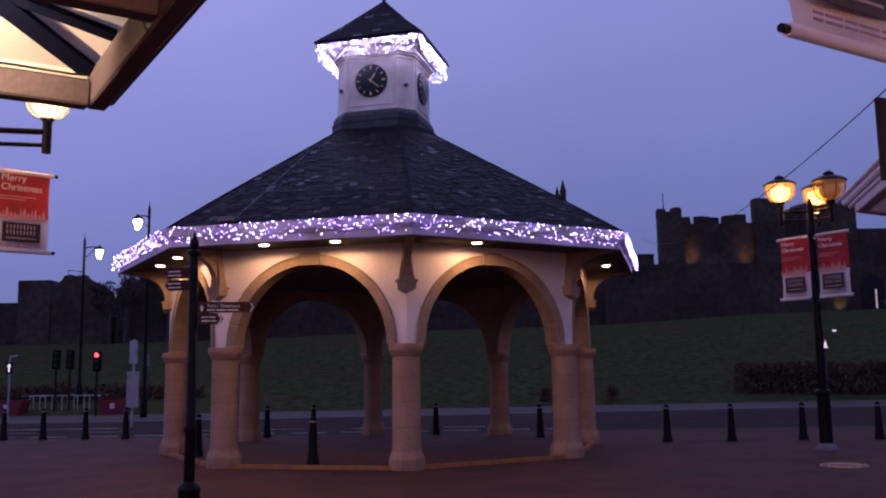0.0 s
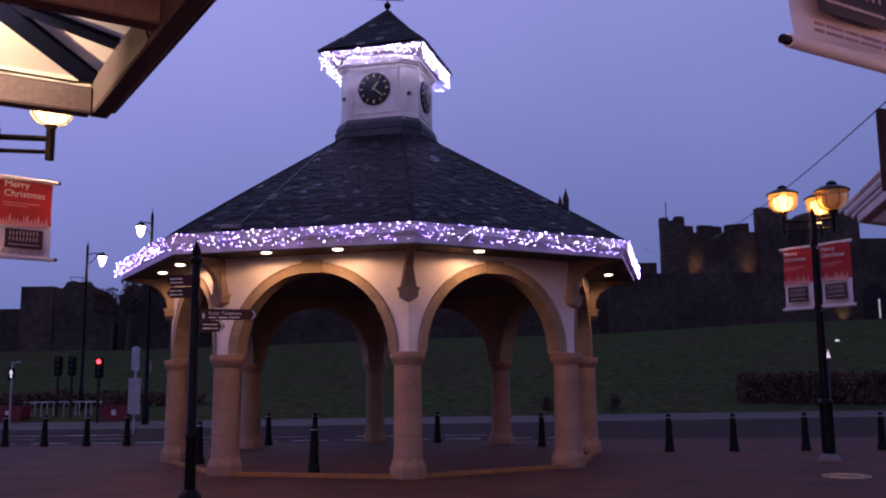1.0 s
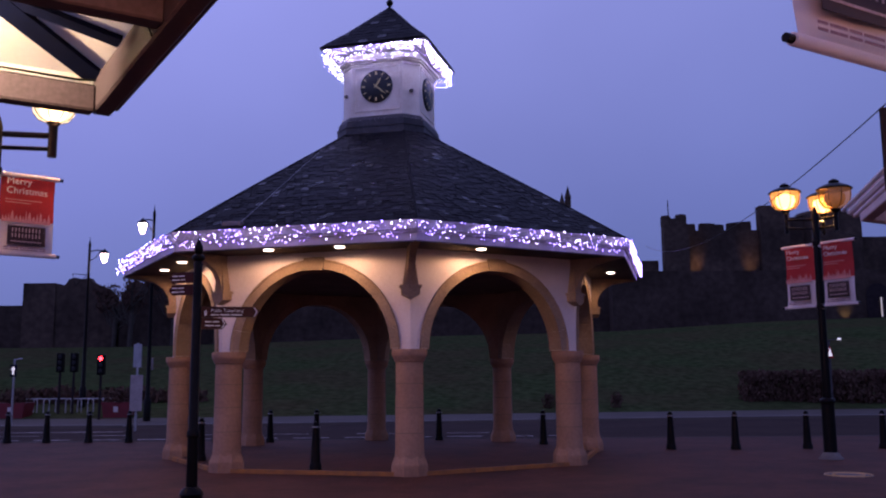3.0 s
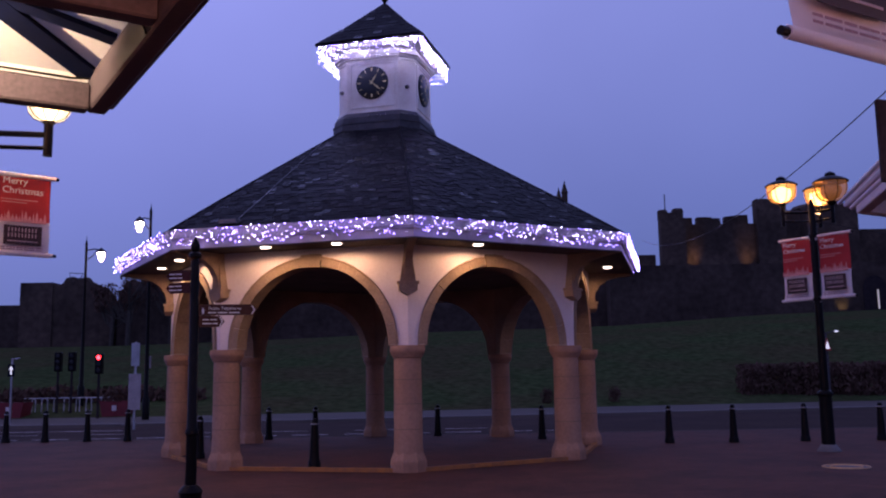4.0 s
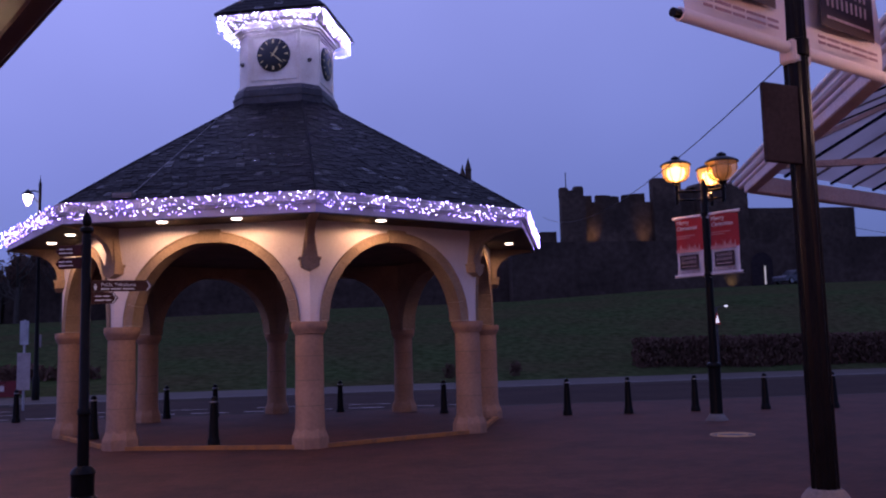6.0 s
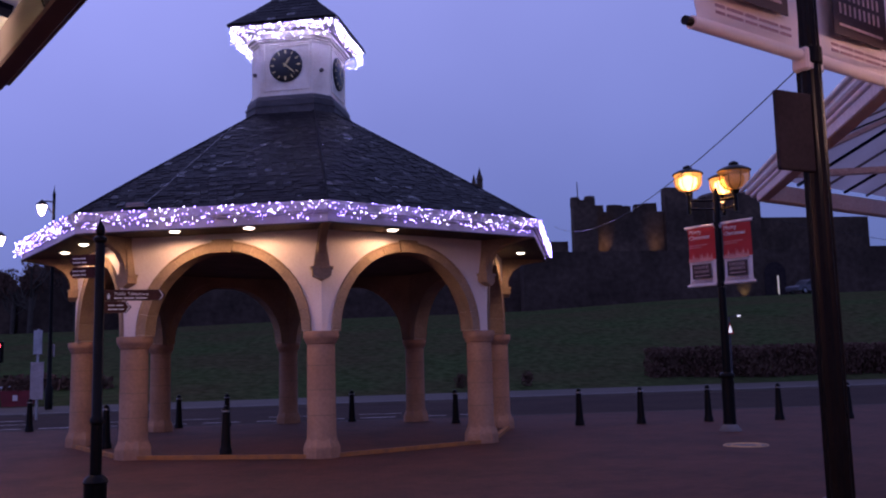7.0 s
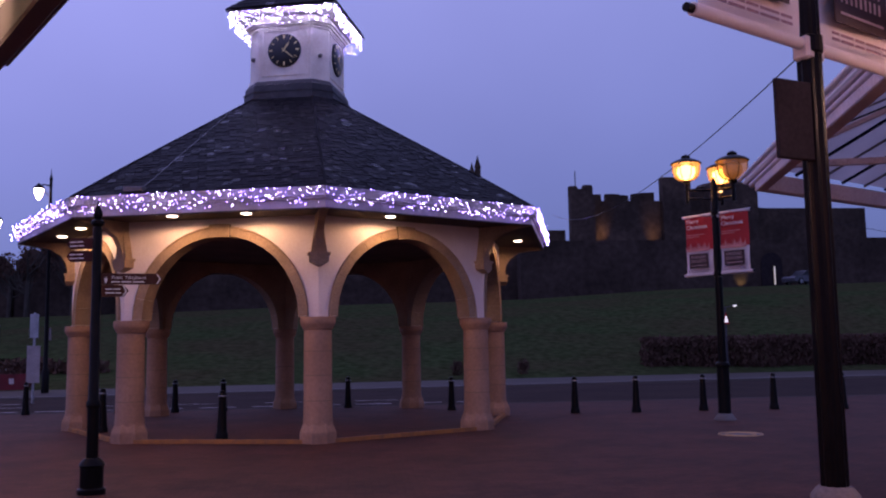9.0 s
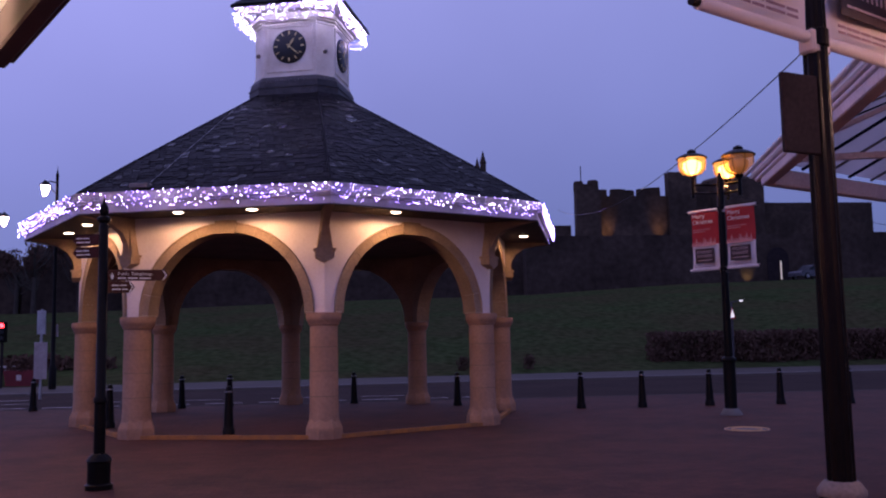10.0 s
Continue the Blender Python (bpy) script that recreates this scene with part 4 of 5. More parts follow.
# second cable, from the lamp post towards the castle side
b = bmesh.new()
p0, p1 = Vector((8.33, 20.13, 5.06)), Vector((15.26, 23.0, 4.45))
tube(b, [p0.lerp(p1, i / 16) - Vector((0, 0, 0.03 * 4 * (i / 16) * (1 - i / 16))) for i in range(17)], 0.006, 5)
solid("overhead_cable", b, BLACK, "thin black overhead cable slung from a lamp post", "cable")


# ---- canopies ----
def slab(bm, corners, thick):
    """A thin panel from four corners in order, with its thickness upwards."""
    lo = [bm.verts.new(Vector(p)) for p in corners]
    hi = [bm.verts.new(Vector(p) + Vector((0, 0, thick))) for p in corners]
    bm.faces.new(lo[::-1])
    bm.faces.new(hi)
    n = len(lo)
    for i in range(n):
        bm.faces.new((lo[i], lo[(i + 1) % n], hi[(i + 1) % n], hi[i]))
    return bm


def bar(bm, p, q, wide, deep):
    """A square-edged bar from p to q."""
    p, q = Vector(p), Vector(q)
    d = (q - p).normalized()
    s = d.cross(Vector((0, 0, 1))).normalized() * wide / 2
    u = s.cross(d).normalized() * deep / 2
    v = [bm.verts.new(e + a * s + c * u) for e in (p, q) for a, c in ((-1, -1), (1, -1), (1, 1), (-1, 1))]
    for f in ((3, 2, 1, 0), (4, 5, 6, 7), (0, 1, 5, 4), (1, 2, 6, 5), (2, 3, 7, 6), (3, 0, 4, 7)):
        bm.faces.new([v[i] for i in f])
    return bm


def canopy_left():
    """Hipped glazed canopy: timber edge beams, navy rafters, white panels that rise inwards."""
    place = pose(-2.08, 5.42, 3.40, 0, 0, 32)
    ob = thing("canopy", place, "hipped glazed shop canopy with painted timber beams and navy rafters", "canopy")
    # local -y runs back along the square, local -x runs towards the shops
    wide, back, slope = 2.6, 8.0, 0.2
    b = bmesh.new()
    box(b, -0.10, -back, -0.02, 0.015, 0.0, 0.20, None, 0.012)
    beam = part("edge_beam", b, BEAM, ob, "painted timber edge beam")
    b = bmesh.new()
    box(b, 0.016, -back, 0.02, 0.060, 0.0, 0.27, None, 0.008)
    part("gutter_lip", b, BEAM, beam)
    b = bmesh.new()
    box(b, -2 * wide, -0.13, -0.03, -0.101, 0.0, 0.13, None, 0.012)
    part("edge_beam", b, BEAM, ob, "painted timber edge beam")
    b = bmesh.new()
    box(b, -2 * wide, -0.02, 0.131, -0.101, 0.0, 0.212)
    part("closing_board", b, PANEL, ob, "white closing board")
    for i in range(6):
        b = bmesh.new()
        box(b, -2 * wide, -1.60 - 1.3 * i - 0.06, -0.01, -0.101, -1.60 - 1.3 * i + 0.06, 0.17, None, 0.01)
        part("cross_beam", b, BEAM, ob)
    z0 = 0.165
    top = z0 + slope * wide
    b = bmesh.new()
    bar(b, (-0.102, -0.102, z0 + 0.02), (-wide, -wide, top + 0.02), 0.15, 0.03)
    part("hip_rafter", b, BLUEBAR, ob, "navy hip rafter")
    for i in range(10):
        y = -0.75 - 0.72 * i
        x = max(y, -wide)
        b = bmesh.new()
        bar(b, (-0.102, y, z0 + 0.03), (x, y, z0 + 0.02 - slope * x), 0.12, 0.03)
        part("rafter", b, BLUEBAR, ob)
    for i in range(4):
        x = -1.5 - 0.72 * i
        y = max(x if x > -wide else -2 * wide - x, -wide)
        b = bmesh.new()
        bar(b, (x, -0.06, z0), (x, y, z0 - slope * y), 0.05, 0.06)
        part("rafter", b, BLUEBAR, ob)
    up = 0.05
    for corners in (((0, 0, z0 + up), (0, -back, z0 + up), (-wide, -back, top + up), (-wide, -wide, top + up)),
                    ((0, 0, z0 + up), (-wide, -wide, top + up), (-2 * wide, 0, z0 + up)),
                    ((-2 * wide, 0, z0 + up), (-wide, -wide, top + up), (-wide, -back, top + up), (-2 * wide, -back, z0 + up))):
        b = bmesh.new()
        slab(b, corners, 0.02)
        part("glazing_panel", b, PANEL, ob, "opaque white glazing")
    # loose cables along the beams
    b = bmesh.new()
    tube(b, [(-0.11, -0.146, 0.150), (-0.22, -0.150, 0.138), (-0.6, -0.148, 0.142), (-1.4, -0.147, 0.150)], 0.007, 6)
    part("cable", b, BLACK, ob, "thin black cable stapled to the beams")
    b = bmesh.new()
    tube(b, [(-0.125, -1.45, 0.16), (-0.112, -1.40, 0.06), (-0.108, -1.46, -0.01)], 0.006, 6)
    part("cable", b, BLACK, ob, "thin black cable stapled to the beams")
    # a lit uplighter on a short drop rod under the front beam
    up_lamp = thing("uplighter", place @ pose(-1.5, -0.80, -0.03), "small lit uplighter on a drop rod under a canopy rafter", "lamp")
    b = bmesh.new()
    tube(b, [(0, 0.07, 0.35), (0, 0.07, 0.01), (0, 0.0, 0.0)], 0.010, 8)
    part("rod", b, BLACK, up_lamp)
    part("body", lathe(bmesh.new(), [(0.04, 0.0), (0.04, 0.01), (0.05, 0.02), (0.05, 0.03)], 16), BLACK, up_lamp, smooth=True)
    part("lens", lathe(bmesh.new(), [(0.045, 0.029), (0.04, 0.035), (0.01, 0.038)], 16), BULB, up_lamp)
    lamp("uplighter_light", "SPOT", place @ Vector((-1.5, -0.80, 0.05)), 420, (1.0, 0.74, 0.52), 0.04, place @ Vector((-1.0, -0.35, 0.55)), 118, 0.7)
    # added round lamps under the beams further back, unseen; they fill in warm light
    for x, y, e in ((-1.2, -6.86, 115), (-1.2, -4.26, 135)):
        under = thing("bulkhead_lamp", place @ pose(x, y, 0.03), "added round bulkhead lamp under a canopy beam, out of view", "lamp", "canopy lamps")
        part("back_plate", lathe(bmesh.new(), [(0.13, -0.03), (0.14, -0.02), (0.14, 0.0)], 18), BLACK, under)
        part("diffuser", lathe(bmesh.new(), [(0.12, -0.031), (0.10, -0.07), (0.05, -0.09), (0.01, -0.095)], 18), BULB, under, smooth=True)
        lamp("added_fill_light", "POINT", place @ Vector((x, y, -0.20)), e, (1.0, 0.42, 0.30), 0.12)
    return ob


canopy_left()


def canopy_right():
    """Hipped glazed canopy with a cut-off corner: moulded gutter, front beam at 44 degrees to it, navy rafters."""
    ob = thing("canopy", pose(4.80, 10.35, 3.53, 0, 0, -14), "hipped glazed shop canopy with a moulded mauve gutter and navy rafters", "canopy")
    # local -y runs along the gutter towards the square, local x leads in under the roof
    run, deep, slope = 6.4, 4.0, 0.38
    f = Vector((math.cos(radians(44)), math.sin(radians(44)), 0))
    n = Vector((f.y, -f.x, 0))
    h = Vector((0.921, -0.390, 0))
    for nm, x, z, r, far, mat in (("gutter_lip", -0.045, 0.285, 0.024, 0.85, WHITE_PAINT), ("gutter_bead", -0.02, 0.215, 0.026, 0.60, WHITE_PAINT),
                                  ("gutter_roll", 0.0, 0.125, 0.034, 0.30, MOULD), ("lower_bead", 0.03, 0.035, 0.030, 0.04, WHITE_PAINT)):
        b = bmesh.new()
        tube(b, [(x, far, z), (x, -run, z)], r, 12)
        part(nm, b, mat, ob, smooth=True)
    b = bmesh.new()
    box(b, -0.015, -run, 0.0, 0.12, 0.02, 0.17, None, 0.01)
    part("edge_beam", b, MOULD, ob, "painted mauve edge beam")
    b = bmesh.new()
    box(b, -0.035, -run, 0.172, 0.10, 0.55, 0.27, None, 0.01)
    part("gutter", b, MOULD, ob, "moulded gutter board")
    b = bmesh.new()
    box(b, 0.02, -0.14, -0.005, 5.4, 0.0, 0.20, pose(0, 0, 0, 0, 0, 44), 0.012)
    part("front_beam", b, MOULD, ob, "painted mauve front beam")
    b = bmesh.new()
    bar(b, (0.12, -0.35, 0.24), (4.0, -0.35, 0.24), 0.08, 0.07)
    part("tie_beam", b, MOULD, ob)
    up = Vector((0, 0, 0.30))
    hip = h * (deep / 0.921)
    rise = Vector((0, 0, slope * deep))
    b = bmesh.new()
    bar(b, up - Vector((0, 0, 0.04)), hip + up + rise - Vector((0, 0, 0.04)), 0.06, 0.05)
    part("hip_rafter", b, MOULD, ob)
    def inner(start, way, limit):
        q = start + way * limit
        return start + up - Vector((0, 0, 0.03)), q + up + Vector((0, 0, slope * limit - 0.03))
    side = Vector((1, 0, 0))
    for i in range(10):
        y = -0.25 - 0.62 * i
        limit = min(deep, -y / 0.4235) if i else 0.59
        b = bmesh.new()
        bar(b, *inner(Vector((0.0, y, 0)), side, limit), 0.022 if i % 3 == 0 else 0.014, 0.02)
        part("rafter", b, BLUEBAR if i % 2 else KERB, ob)
    for i in range(9):
        s = 0.30 + 0.52 * i
        limit = min(deep, s / 0.4235)
        b = bmesh.new()
        bar(b, *inner(f * s, n, limit), 0.034 if i % 2 else 0.014, 0.03)
        part("rafter", b, BLUEBAR if i % 2 else KERB, ob)
    for corners in ((up, Vector((0, -run, 0)) + up, Vector((deep, -run, 0)) + up + rise, hip + up + rise),
                    (f * 5.4 + up, up, hip + up + rise, f * 5.4 + n * deep + up + rise)):
        b = bmesh.new()
        slab(b, [tuple(c) for c in corners], 0.02)
        part("glazing_panel", b, GLAZE, ob, "grubby pale glazing")
    place = ob.matrix_basis
    b = bmesh.new()
    bar(b, (0.12, -6.0, 0.16), (4.0, -6.0, 0.16), 0.10, 0.10)
    part("tie_beam", b, MOULD, ob)
    # unseen bulkhead lamp, added to warm the banners and the glazing's underside
    under = thing("bulkhead_lamp", place @ pose(1.0, -6.0, 0.11), "added round bulkhead lamp under a canopy beam, out of view", "lamp", "canopy lamps")
    part("back_plate", lathe(bmesh.new(), [(0.13, -0.03), (0.14, -0.02), (0.14, 0.0)], 18), BLACK, under)
    part("diffuser", lathe(bmesh.new(), [(0.12, -0.031), (0.10, -0.07), (0.05, -0.09), (0.01, -0.095)], 18), BULB, under, smooth=True)
    lamp("added_fill_light", "POINT", place @ Vector((1.0, -6.0, -0.12)), 46, (1.0, 0.58, 0.55), 0.12)
    return ob


canopy_right()

# thin wire over the roof and a pale box at the eave
b = bmesh.new()
lift = Vector((0, 0, 0.05))
tube(b, [PAV @ (roof_point(7, s, t) + lift) for s, t in ((0.03, 0.84), (0.27, 0.01))], 0.005, 5)
solid("roof_wire", b, STEEL, "thin grey wire running down the slate roof", "cable")
b = bmesh.new()
q = PAV @ (roof_point(7, 0.25, 0.015))
box(b, -0.19, -0.10, 0.02, 0.19, 0.10, 0.11, None, 0.012)
solid("junction_box", b, KERB, "small grey junction box at the edge of the roof", "junction box", Matrix.Translation(q) @ pose(0, 0, 0.0, 0, 0, -14))


# ---- far side of the road ----
castle = thing("castle", pose(0, 0, 0), "ruined grey stone castle with battlements on a bank", "castle")
for nm, spec in (
    ("tower", dict(x0=26.85, x1=29.9, y0=110, y1=111.5, z0=6, z1=20.45)),
    ("wall", dict(x0=29.9, x1=38.7, y0=111, y1=116, z0=6, z1=19.78)),
    ("tower", dict(x0=38.75, x1=42.4, y0=110.2, y1=111.7, z0=6, z1=22.7)),
    ("tower", dict(x0=44.4, x1=50.6, y0=109, y1=112, z0=6, z1=21.6)),
    ("wall", dict(x0=41.0, x1=45.5, y0=111, y1=112, z0=6, z1=21.35)),
    ("wall", dict(x0=42.4, x1=66.5, y0=112, y1=118, z0=6, z1=19.0)),
    ("wall", dict(x0=12, x1=26.5, y0=112, y1=115, z0=6, z1=16.2)),
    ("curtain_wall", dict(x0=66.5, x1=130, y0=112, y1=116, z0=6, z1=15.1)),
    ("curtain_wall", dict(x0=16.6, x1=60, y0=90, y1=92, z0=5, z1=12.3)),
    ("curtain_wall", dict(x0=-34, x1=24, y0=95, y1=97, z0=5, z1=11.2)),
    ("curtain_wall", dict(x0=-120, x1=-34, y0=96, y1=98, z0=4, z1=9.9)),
    ("ruined_tower", dict(x0=-44.3, x1=-40.9, y0=95, y1=101, z0=4, z1=12.15)),
):
    b = bmesh.new()
    box(b, spec["x0"], spec["y0"], spec["z0"], spec["x1"], spec["y1"], spec["z1"])
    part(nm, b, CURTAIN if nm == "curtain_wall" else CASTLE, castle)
# worn merlons of uneven width along the wall, and two stubby turrets on the tower
for x0, x1, y, z0, za, zb in ((29.92, 31.0, 111, 19.77, 20.58, 20.6), (31.52, 33.45, 111, 19.77, 20.66, 20.62), (33.45, 34.52, 111, 19.77, 20.52, 20.46), (34.95, 37.9, 111, 19.77, 20.68, 20.88)):
    b = bmesh.new()
    prism(b, [(x0, z0), (x1, z0), (x1 - 0.04, zb), ((x0 + x1) / 2, (za + zb) / 2 + 0.05), (x0 + 0.05, za)], y, y + 0.8)
    part("merlon", b, CASTLE, castle)
for x, r, zt in ((27.35, 0.64, 21.65), (29.2, 0.72, 21.78)):
    b = bmesh.new()
    lathe(b, [(r * 1.04, 20.4), (r, 20.7), (r, zt - 0.25), (r * 0.8, zt - 0.03), (0.1, zt)], 14, Matrix.Translation((x, 111.0, 0)))
    part("stub_turret", b, CASTLE, castle)
b = bmesh.new()
box(b, 27.7, 110.3, 20.44, 28.8, 111.5, 21.2)
part("parapet", b, CASTLE, castle)
# crumbled walls beside the ruined tower
for y0, outline in ((95.2, [(-40.9, 4), (-40.9, 12.0), (-40.3, 11.8), (-39.9, 12.1), (-39.6, 12.6), (-38.9, 12.75), (-38.3, 12.55), (-37.5, 12.7), (-37.2, 12.3), (-36.4, 11.9), (-35.9, 11.75), (-35.5, 11.5), (-35.35, 10.5), (-34.6, 10.3), (-34.6, 4)]),
                    (95.6, [(-33.9, 4), (-33.7, 11.6), (-33.4, 12.2), (-32.6, 12.4), (-31.8, 12.1), (-30.8, 12.5), (-29.5, 12.2), (-28.6, 11.6), (-28.2, 4)])):
    b = bmesh.new()
    prism(b, outline, y0, y0 + 1.2)
    part("ruined_wall", b, CASTLE, castle, "crumbled wall with a ragged top")
b = bmesh.new()
lathe(b, [(3.65, 21.55), (3.2, 22.0), (2.0, 22.3), (0.3, 22.4)], 16, Matrix.Translation((47.4, 112.5, 0)))
part("rounded_top", b, CASTLE, castle)
b = bmesh.new()
tube(b, [(27.7, 111, 21.5), (27.7, 111, 23.6)], 0.06, 6)
part("flagpole", b, BLACK, castle)
# floodlit patches
for x, e in ((30.8, 560), (37.5, 480)):
    lamp("castle_flood", "SPOT", (x, 109.4, 12.9), e, (1.0, 0.55, 0.26), 0.3, (x, 111.0, 16.2), 44, 1.0)


def lamp_standard(at, turn, height, arm, label, bracket=False):
    ob = thing("street_lamp", pose(*at, 0, 0, turn), label, "street lamp", "street lamps by the road")
    part("post", lathe(bmesh.new(), [(0.16, -0.05), (0.16, 0.9), (0.10, 1.0), (0.075, 4), (0.06, height), (0.075, height + 0.05), (0.02, height + 0.3), (0.005, height + 0.5)], 12), BLACK, ob, smooth=True)
    b = bmesh.new()
    tube(b, [(0, 0, height - 0.25), (arm * 0.5, 0, height - 0.18), (arm, 0, height - 0.22)], 0.03, 6)
    tube(b, [(0, 0, height - 0.75), (arm * 0.4, 0, height - 0.55), (arm * 0.75, 0, height - 0.22)], 0.02, 6)
    part("arm", b, BLACK, ob)
    if bracket:
        b = bmesh.new()
        tube(b, [(-0.05, 0, height - 1.42), (-0.80, 0, height - 1.36)], 0.018, 6)
        tube(b, [(-0.80, 0, height - 1.36), (-0.62, 0, height - 1.95)], 0.014, 6)
        tube(b, [(-0.62, 0, height - 1.95), (-0.10, 0, height - 1.45)], 0.014, 6)
        part("basket_bracket", b, BLACK, ob, "empty hanging basket bracket")
    else:
        b = bmesh.new()
        box(b, -0.16, -0.11, 2.2, -0.02, -0.085, 2.72, None, 0.008)
        part("notice_plate", b, POSTER, ob, "small pale notice plate")
    m = Matrix.Translation((arm, 0, height - 0.80))
    head = part("lantern", lathe(bmesh.new(), [(0.25, 0.42), (0.22, 0.5), (0.10, 0.60), (0.03, 0.68)], 8, m), BLACK, ob, "six-sided lantern, lit")
    part("lens", lathe(bmesh.new(), [(0.06, 0.0), (0.12, 0.10), (0.20, 0.42)], 8, m), FARLAMP, head)
    lamp("street_lamp_light", "POINT", Vector(at) + Vector((arm * math.cos(radians(turn)), arm * math.sin(radians(turn)), height - 1.05)), 60, (1.0, 0.78, 0.8), 0.15)
    return ob


lamp_standard((-12.98, 40, 0.09), 180, 9.05, 0.5, "tall black street lamp with a lit lantern beside the road")
lamp_standard((-17.78, 45, 0.6), 0, 7.9, 0.75, "black street lamp with a lit lantern and an empty basket bracket", True)


def traffic_signal(at, lit):
    ob = thing("traffic_signal", pose(*at), "black traffic signal on a pole, showing red" if lit else "black traffic signal on a pole seen from behind", "traffic light")
    part("pole", lathe(bmesh.new(), [(0.06, -0.05), (0.055, 2.3)], 10), SIGNGREY, ob)
    b = bmesh.new()
    box(b, -0.17, -0.10, 2.0, 0.17, 0.10, 2.9, None, 0.02)
    head = part("signal_head", b, BLACK, ob)
    for i, z in enumerate((2.73, 2.45, 2.17)):
        b = bmesh.new()
        lathe(b, [(0.10, 0.0), (0.09, 0.03), (0.02, 0.04)], 14, pose(0, -0.10, z, 90))
        part("lens", b, REDLIGHT if lit and i == 0 else DIAL, head)
        b = bmesh.new()
        tube(b, [(0.11 * math.cos(a), -0.18, z + 0.11 * math.sin(a)) for a in [math.pi * j / 8 for j in range(9)]], 0.012, 5)
        part("hood", b, BLACK, head)
    return ob


traffic_signal((-15.43, 41, 0.1), True)
traffic_signal((-18.1, 43, 0.25), False)
traffic_signal((-17.45, 43, 0.25), False)

# bus stop panel
stop = thing("stop_sign_panel", pose(-12.12, 36, -0.11), "pale grey information panel on a slim pole beside the road", "sign")
part("pole", lathe(bmesh.new(), [(0.05, 0), (0.045, 3.4)], 10), STEEL, stop)
b = bmesh.new()
box(b, -0.24, -0.06, 0.75, 0.24, -0.02, 2.15, None, 0.01)
part("panel", b, POSTER, stop, "pale blank panel")
b = bmesh.new()
box(b, -0.16, -0.06, 2.45, 0.16, -0.02, 3.35, None, 0.01)
part("flag", b, STEEL, stop)

# arrow sign
kl = thing("arrow_sign", pose(-18.05, 38.3, 0.03), "small lit arrow sign with a lamp arm on a pole", "sign")
part("pole", lathe(bmesh.new(), [(0.045, -0.05), (0.04, 2.75)], 10), STEEL, kl)
b = bmesh.new()
box(b, -0.14, -0.08, 2.0, 0.14, -0.05, 2.5, None, 0.01)
part("plate", b, BLUEBAR, kl)
b = bmesh.new()
prism(b, [(-0.03, 2.08), (0.03, 2.08), (0.03, 2.28), (0.09, 2.28), (0.0, 2.44), (-0.09, 2.28), (-0.03, 2.28)], -0.09, -0.083)
part("arrow", b, SIGNLIT, kl)
b = bmesh.new()
tube(b, [(0, 0, 2.7), (0.35, -0.1, 2.75)], 0.03, 6)
part("lamp_arm", b, STEEL, kl)

# warning triangle
wt = thing("warning_sign", pose(18.25, 43.6, -0.20), "lit triangular road sign with a lamp arm on a grey pole", "sign")
part("pole", lathe(bmesh.new(), [(0.05, 0.2), (0.045, 3.7)], 10), LEAD, wt)
b = bmesh.new()
prism(b, [(-0.17, 2.85), (0.17, 2.85), (0.0, 3.45)], -0.08, -0.05)
part("plate", b, RED, wt)
b = bmesh.new()
prism(b, [(-0.10, 2.93), (0.10, 2.93), (0.0, 3.32)], -0.09, -0.082)
part("face", b, SIGNLIT, wt)
b = bmesh.new()
tube(b, [(0, 0, 3.68), (0.36, -0.15, 3.74)], 0.025, 6)
part("lamp_arm", b, LEAD, wt)
b = bmesh.new()
box(b, 0.36, -0.22, 3.70, 0.52, -0.10, 3.78, None, 0.02)
part("sign_lamp", b, SIGNLIT, wt, "small lit lamp head")


def planter(at):
    ob = thing("planter", pose(*at), "red plastic street planter with dark shrubs", "planter", "red planters")
    b = bmesh.new()
    prism(b, [(-0.55, 0.0), (0.55, 0.0), (0.68, 0.72), (-0.68, 0.72)], -0.5, 0.5)
    part("tub", b, PLANTER, ob)
    b = bmesh.new()
    box(b, -0.1, -0.52, 0.28, 0.1, -0.502, 0.52)
    part("emblem", b, CLOTH, ob, "small pale emblem")
    rnd = random.Random(int(at[0] * 10))
    b = bmesh.new()
    for _ in range(420):
        d = Vector((rnd.gauss(0, 1), rnd.gauss(0, 1), abs(rnd.gauss(0, 1)))).normalized() * rnd.uniform(0.3, 0.75)
        m = Matrix.Translation((d.x, d.y * 0.8, 0.68 + d.z)) @ Euler((rnd.random() * 6, rnd.random() * 6, rnd.random() * 6)).to_matrix().to_4x4()
        s = rnd.uniform(0.05, 0.11)
        b.faces.new([b.verts.new(m @ Vector(p)) for p in ((-s, 0, 0), (0, -s * 0.5, 0), (s, 0, 0), (0, s * 0.5, 0))])
    part("shrub", b, LEAVES, ob)
    return ob


planter((-14.95, 42.2, 0.16))
planter((-19.75, 42.2, 0.16))


def cycle_rack(at):
    ob = thing("cycle_stand", pose(*at, 0, 0, 8), "bent steel hoop cycle stand", "cycle stand", "cycle stands")
    b = bmesh.new()
    pts = [(-0.35, 0, -0.05), (-0.35, 0, 0.65)] + [(-0.35 + 0.12 - 0.12 * math.cos(a), 0, 0.65 + 0.12 * math.sin(a)) for a in (0.5, 1.0, 1.57)]
    pts += [(-p[0], 0, p[2]) for p in pts[::-1]]
    tube(b, pts, 0.03, 6)
    part("hoop", b, GALVANISED, ob, smooth=True)
    return ob


first = cycle_rack((-19.6, 43.3, 0.25))
for i in range(1, 8):
    copy_thing(first, pose(-19.6 + 0.52 * i, 43.3 + 0.12 * (i % 2), 0.25, 0, 0, 8))

